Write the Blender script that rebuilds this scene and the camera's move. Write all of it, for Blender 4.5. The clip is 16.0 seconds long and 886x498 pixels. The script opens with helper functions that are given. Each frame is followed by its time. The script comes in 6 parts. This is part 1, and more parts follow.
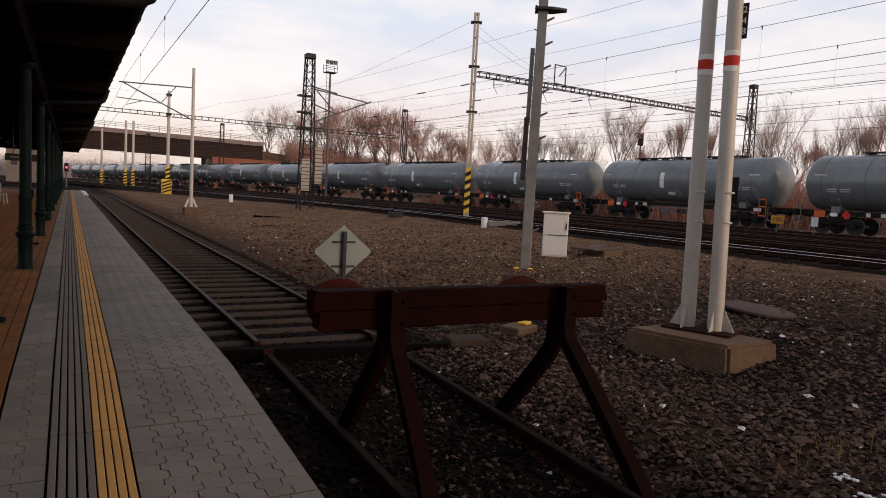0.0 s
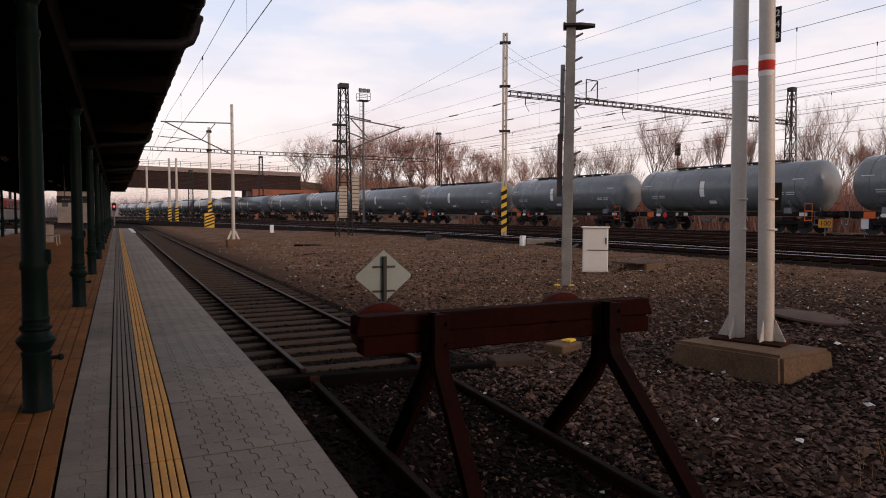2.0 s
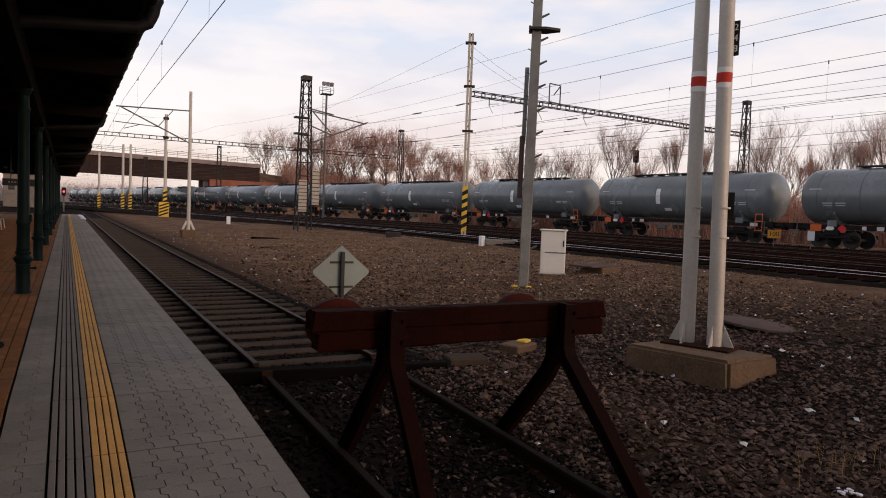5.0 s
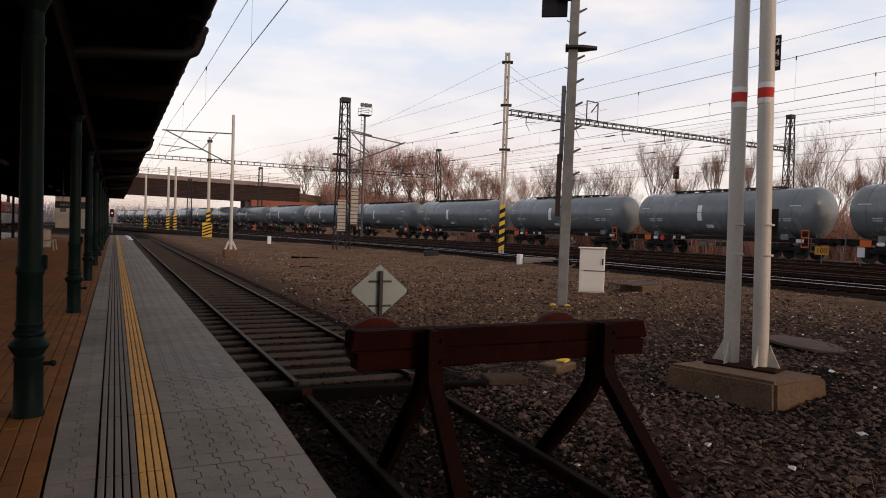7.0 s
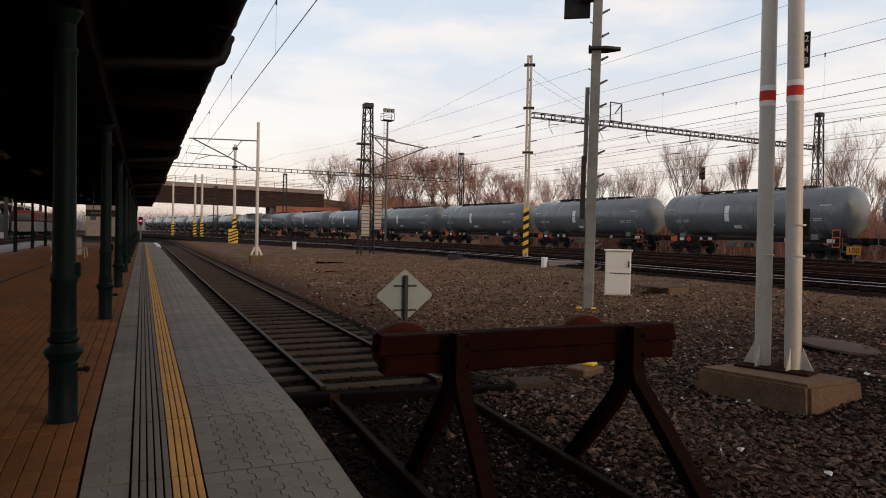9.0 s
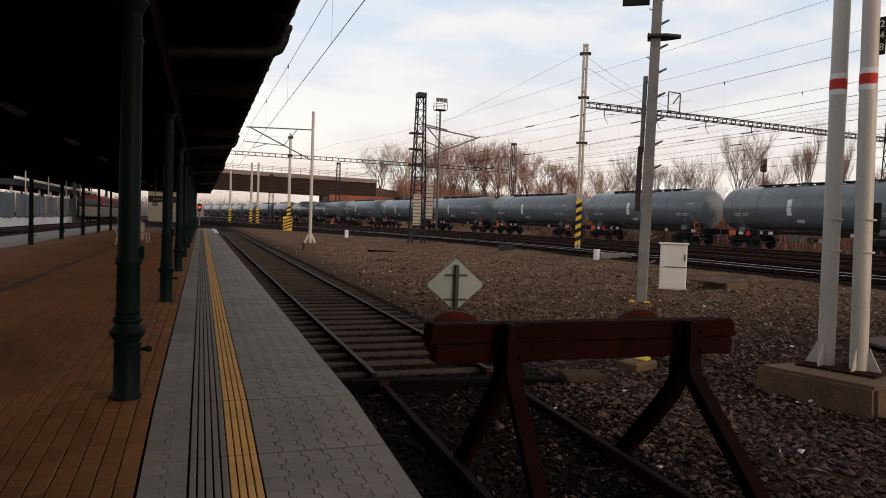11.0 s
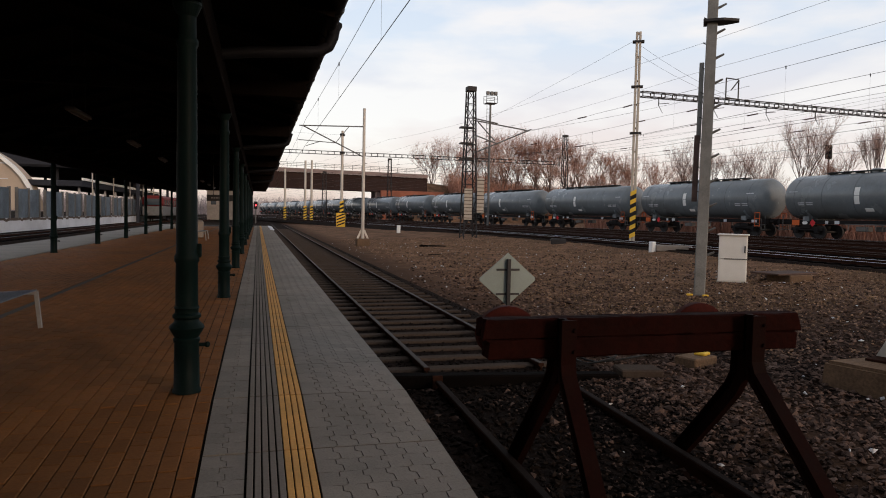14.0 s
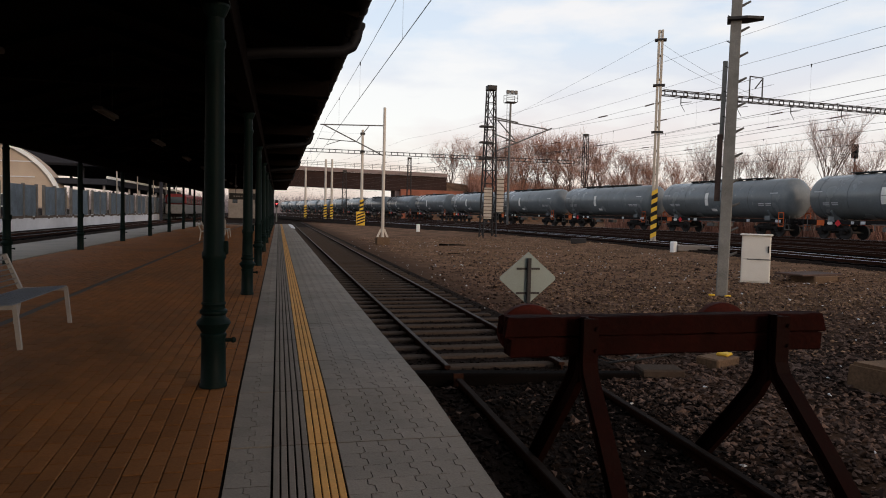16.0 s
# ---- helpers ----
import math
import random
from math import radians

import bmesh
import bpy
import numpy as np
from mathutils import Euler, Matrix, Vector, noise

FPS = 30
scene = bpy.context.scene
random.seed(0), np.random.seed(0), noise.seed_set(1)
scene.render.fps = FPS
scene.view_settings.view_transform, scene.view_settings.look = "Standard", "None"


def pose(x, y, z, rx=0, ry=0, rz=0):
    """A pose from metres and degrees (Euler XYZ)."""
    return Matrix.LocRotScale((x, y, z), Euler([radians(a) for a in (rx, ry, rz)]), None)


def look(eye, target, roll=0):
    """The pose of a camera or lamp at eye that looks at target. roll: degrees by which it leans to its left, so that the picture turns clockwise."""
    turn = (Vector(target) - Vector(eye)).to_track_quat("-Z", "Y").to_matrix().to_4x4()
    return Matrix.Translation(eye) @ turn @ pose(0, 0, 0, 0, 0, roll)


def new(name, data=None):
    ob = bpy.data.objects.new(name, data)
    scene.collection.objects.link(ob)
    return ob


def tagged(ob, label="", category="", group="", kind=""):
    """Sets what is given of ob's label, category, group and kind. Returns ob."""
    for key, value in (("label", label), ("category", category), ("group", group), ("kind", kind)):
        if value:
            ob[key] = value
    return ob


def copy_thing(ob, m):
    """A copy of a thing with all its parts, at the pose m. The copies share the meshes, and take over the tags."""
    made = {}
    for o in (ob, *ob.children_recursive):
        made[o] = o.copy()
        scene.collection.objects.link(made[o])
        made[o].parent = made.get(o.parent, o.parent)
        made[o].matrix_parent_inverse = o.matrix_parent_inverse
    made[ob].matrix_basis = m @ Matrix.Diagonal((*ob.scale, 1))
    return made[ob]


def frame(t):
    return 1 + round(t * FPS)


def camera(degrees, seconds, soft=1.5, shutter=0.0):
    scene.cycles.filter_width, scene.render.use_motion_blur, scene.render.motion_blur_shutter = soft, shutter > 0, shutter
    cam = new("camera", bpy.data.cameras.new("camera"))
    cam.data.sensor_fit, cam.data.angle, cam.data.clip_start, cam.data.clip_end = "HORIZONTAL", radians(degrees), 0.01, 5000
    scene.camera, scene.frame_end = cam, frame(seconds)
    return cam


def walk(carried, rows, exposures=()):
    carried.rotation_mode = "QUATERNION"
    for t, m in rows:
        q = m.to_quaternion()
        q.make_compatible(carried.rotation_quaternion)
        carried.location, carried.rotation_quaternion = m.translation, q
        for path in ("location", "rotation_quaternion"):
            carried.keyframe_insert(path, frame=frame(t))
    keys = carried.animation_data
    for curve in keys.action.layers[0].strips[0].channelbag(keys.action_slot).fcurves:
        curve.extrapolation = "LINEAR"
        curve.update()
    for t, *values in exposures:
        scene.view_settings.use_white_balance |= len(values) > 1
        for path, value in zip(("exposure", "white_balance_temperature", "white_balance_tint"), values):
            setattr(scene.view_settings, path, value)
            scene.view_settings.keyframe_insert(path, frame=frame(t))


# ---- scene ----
cam = camera(66.15, 16.0, 1.0)
PATH = [
    (0, pose(0.027, -0.002, 1.856, 85.375, -2.987, -28.688)),
    (0.5, pose(0.005, -0.063, 1.865, 87.805, -2.468, -31.559)),
    (1, pose(0.009, -0.028, 1.86, 86.831, -1.759, -31.918)),
    (1.5, pose(0, -0.036, 1.863, 86.484, -1.155, -29.559)),
    (2, pose(0.011, -0.023, 1.86, 87.065, -0.139, -25.594)),
    (2.5, pose(0.032, 0.007, 1.86, 87.164, -0.439, -24.894)),
    (3, pose(0.022, -0.023, 1.859, 87.787, -1.318, -26.188)),
    (3.5, pose(0.021, -0.018, 1.862, 86.726, -2.24, -28.811)),
    (3.7, pose(0.017, -0.004, 1.852, 87.056, -2.146, -29.26)),
    (6, pose(0.018, -0.017, 1.86, 86.872, -1.965, -28.077)),
    (6.5, pose(0.013, -0.018, 1.863, 87.806, -1.533, -27.166)),
    (7, pose(0.007, -0.032, 1.865, 88.429, -1.8, -25.77)),
    (7.5, pose(0.018, 0.002, 1.866, 88.319, -1.047, -24.505)),
    (8, pose(0.002, -0.026, 1.864, 88.485, -0.892, -24.151)),
    (10.3, pose(-0.01, 0.002, 1.867, 89.225, -1.817, -22.794)),
    (10.5, pose(-0.011, -0.018, 1.87, 89.487, -1.763, -22.286)),
    (11, pose(-0.018, 0.01, 1.856, 87.759, -2.006, -19.529)),
    (11.5, pose(-0.009, 0.023, 1.854, 87.909, -1.121, -17.276)),
    (12, pose(-0.003, 0.022, 1.854, 87.52, -0.738, -16.328)),
    (12.5, pose(-0.005, 0.008, 1.851, 87.114, -1.313, -17.006)),
    (13, pose(0.007, 0.042, 1.856, 86.715, -1.232, -16.374)),
    (13.5, pose(0.004, 0.042, 1.857, 86.934, -1.549, -16.637)),
    (14, pose(-0.003, 0.041, 1.857, 87.168, -1.155, -15.21)),
    (14.5, pose(-0.01, 0.036, 1.856, 86.938, -0.813, -14.327)),
    (15, pose(-0.021, 0.036, 1.854, 86.94, -1.13, -13.786)),
    (15.5, pose(-0.028, 0.032, 1.858, 87.297, -1.33, -13.651)),
    (16, pose(-0.038, 0.007, 1.852, 87.052, -1.343, -13.587))]
walk(cam, PATH, [(0.0, 0.0, 6850, 15), (0.5, 0.04, 6850, 13), (1.0, 0.03, 6850, 13), (1.5, 0.0, 6800, 19), (2.5, 0.0, 6800, 18), (3.5, 0.0, 6850, 16), (6.0, 0.0, 6850, 16), (7.0, 0.0, 6850, 14), (8.0, -0.02, 6900, 11), (10.5, -0.02, 6850, 10), (13.5, 0.0, 6700, 10), (16.0, 0.0, 6650, 9)])

# ---- world, sun ----
SUN_EL, SUN_AZ = radians(8), radians(150)
world = bpy.data.worlds.new("dusk_sky")
scene.world = world
world.use_nodes = True
wn, wl = world.node_tree.nodes, world.node_tree.links
wn.clear()
w_out = wn.new("ShaderNodeOutputWorld")
w_bg = wn.new("ShaderNodeBackground")
w_sky = wn.new("ShaderNodeTexSky")
w_sky.sky_type = "NISHITA"
w_sky.sun_disc = False
w_sky.sun_elevation, w_sky.sun_rotation = SUN_EL, SUN_AZ
w_tc = wn.new("ShaderNodeTexCoord")
w_sep = wn.new("ShaderNodeSeparateXYZ")
wl.new(w_tc.outputs["Generated"], w_sep.inputs[0])
w_ramp = wn.new("ShaderNodeValToRGB")
for pos, col in ((0.0, (0.50, 0.42, 0.44, 1)), (0.05, (0.72, 0.60, 0.60, 1)), (0.13, (0.76, 0.69, 0.72, 1)), (0.24, (0.64, 0.71, 0.83, 1)), (0.40, (0.56, 0.66, 0.83, 1)), (0.62, (0.17, 0.195, 0.26, 1)), (0.9, (0.10, 0.115, 0.155, 1))):
    el = w_ramp.color_ramp.elements.new(pos) if pos else w_ramp.color_ramp.elements[0]
    el.position, el.color = pos, col
w_ramp.color_ramp.elements.remove(w_ramp.color_ramp.elements[-1])
wl.new(w_sep.outputs["Z"], w_ramp.inputs[0])
w_map = wn.new("ShaderNodeMapping")
w_map.inputs["Scale"].default_value = (2.6, 2.6, 9.0)
wl.new(w_tc.outputs["Generated"], w_map.inputs[0])
w_noise = wn.new("ShaderNodeTexNoise")
w_noise.inputs["Scale"].default_value = 1.7
w_noise.inputs["Detail"].default_value = 6
wl.new(w_map.outputs[0], w_noise.inputs["Vector"])
w_cl = wn.new("ShaderNodeValToRGB")
w_cl.color_ramp.elements[0].position, w_cl.color_ramp.elements[1].position = 0.44, 0.62
wl.new(w_noise.outputs[0], w_cl.inputs[0])
w_mix = wn.new("ShaderNodeMixRGB")
w_mix.inputs[2].default_value = (0.84, 0.82, 0.84, 1)
wl.new(w_cl.outputs[0], w_mix.inputs[0])
wl.new(w_ramp.outputs[0], w_mix.inputs[1])
w_add = wn.new("ShaderNodeMixRGB")
w_add.blend_type = "ADD"
w_add.inputs[0].default_value = 0.04
wl.new(w_mix.outputs[0], w_add.inputs[1])
wl.new(w_sky.outputs[0], w_add.inputs[2])
wl.new(w_add.outputs[0], w_bg.inputs[0])
w_bg.inputs[1].default_value = 1.0
wl.new(w_bg.outputs[0], w_out.inputs[0])

sun_data = bpy.data.lights.new("sun", "SUN")
sun_data.energy, sun_data.angle, sun_data.color = 1.15, radians(14), (1.0, 0.74, 0.56)
sun = new("sun", sun_data)
sun.matrix_world = look((0, 0, 50), (0 - 50 * math.sin(SUN_AZ), 0 - 50 * math.cos(SUN_AZ), 50 - 50 * math.tan(SUN_EL)))


# ---- materials ----
def mat(name, col, rough=0.8, metal=0.0, var=0.25, scale=6.0, fine=60.0, bump=0.2, dirt=None, dirt_amt=0.5, spec=0.10, pieces=0.0, dist=0.01):
    """A worn surface: two scales of noise in colour, roughness and relief."""
    m = bpy.data.materials.new(name)
    m.use_nodes = True
    n, l = m.node_tree.nodes, m.node_tree.links
    b = n["Principled BSDF"]
    tc = n.new("ShaderNodeTexCoord")
    n1, n2 = n.new("ShaderNodeTexNoise"), n.new("ShaderNodeTexNoise")
    n1.inputs["Scale"].default_value, n1.inputs["Detail"].default_value = scale, 5
    n2.inputs["Scale"].default_value, n2.inputs["Detail"].default_value = fine, 4
    where = tc.outputs["Object"]
    if pieces:
        spot, sums = n.new("ShaderNodeObjectInfo"), n.new("ShaderNodeVectorMath")
        l.new(tc.outputs["Object"], sums.inputs[0])
        l.new(spot.outputs["Location"], sums.inputs[1])
        where = sums.outputs[0]
    l.new(where, n1.inputs["Vector"])
    l.new(where, n2.inputs["Vector"])
    dark = tuple(c * (1 - var) for c in col)
    light = tuple(min(1, c * (1 + var)) for c in col)
    r = n.new("ShaderNodeValToRGB")
    r.color_ramp.elements[0].position, r.color_ramp.elements[1].position = 0.3, 0.7
    r.color_ramp.elements[0].color, r.color_ramp.elements[1].color = (*dark, 1), (*light, 1)
    mid = n.new("ShaderNodeMath")
    mid.operation = "MULTIPLY_ADD"
    mid.inputs[1].default_value, mid.inputs[2].default_value = 0.45, 0.0
    l.new(n2.outputs[0], mid.inputs[0])
    mid2 = n.new("ShaderNodeMath")
    mid2.operation = "MULTIPLY_ADD"
    mid2.inputs[1].default_value = 0.55
    l.new(n1.outputs[0], mid2.inputs[0])
    l.new(mid.outputs[0], mid2.inputs[2])
    l.new(mid2.outputs[0], r.inputs[0])
    last = r.outputs[0]
    if dirt:
        n3 = n.new("ShaderNodeTexNoise")
        n3.inputs["Scale"].default_value, n3.inputs["Detail"].default_value = scale * 0.37, 7
        n3.inputs["Roughness"].default_value = 0.7
        l.new(where, n3.inputs["Vector"])
        r3 = n.new("ShaderNodeValToRGB")
        r3.color_ramp.elements[0].position, r3.color_ramp.elements[1].position = 0.45, 0.68
        l.new(n3.outputs[0], r3.inputs[0])
        k = n.new("ShaderNodeMath")
        k.operation = "MULTIPLY"
        k.inputs[1].default_value = dirt_amt
        l.new(r3.outputs[0], k.inputs[0])
        mx = n.new("ShaderNodeMixRGB")
        mx.inputs[2].default_value = (*dirt, 1)
        l.new(k.outputs[0], mx.inputs[0])
        l.new(last, mx.inputs[1])
        last = mx.outputs[0]
    if pieces:
        oi, geo = n.new("ShaderNodeObjectInfo"), n.new("ShaderNodeNewGeometry")
        ad = n.new("ShaderNodeMath")
        ad.operation = "ADD"
        l.new(oi.outputs["Random"], ad.inputs[0])
        l.new(geo.outputs["Random Per Island"], ad.inputs[1])
        fr = n.new("ShaderNodeMath")
        fr.operation = "FRACT"
        l.new(ad.outputs[0], fr.inputs[0])
        mr = n.new("ShaderNodeMapRange")
        mr.inputs[3].default_value, mr.inputs[4].default_value = 1 - pieces, 1 + pieces
        l.new(fr.outputs[0], mr.inputs[0])
        hs = n.new("ShaderNodeHueSaturation")
        l.new(mr.outputs[0], hs.inputs["Value"])
        l.new(last, hs.inputs["Color"])
        last = hs.outputs[0]
    l.new(last, b.inputs["Base Color"])
    b.inputs["Metallic"].default_value = metal
    b.inputs["Specular IOR Level"].default_value = spec
    rr = n.new("ShaderNodeMapRange")
    rr.inputs[3].default_value, rr.inputs[4].default_value = max(0.05, rough - 0.12), min(1, rough + 0.12)
    l.new(n1.outputs[0], rr.inputs[0])
    l.new(rr.outputs[0], b.inputs["Roughness"])
    if bump:
        bp = n.new("ShaderNodeBump")
        bp.inputs["Strength"].default_value, bp.inputs["Distance"].default_value = bump, dist
        l.new(n2.outputs[0], bp.inputs["Height"])
        l.new(bp.outputs[0], b.inputs["Normal"])
    return m


def glow(name, col, strength):
    m = bpy.data.materials.new(name)
    m.use_nodes = True
    b = m.node_tree.nodes["Principled BSDF"]
    b.inputs["Base Color"].default_value = (*col, 1)
    b.inputs["Emission Color"].default_value = (*col, 1)
    b.inputs["Emission Strength"].default_value = strength
    return m


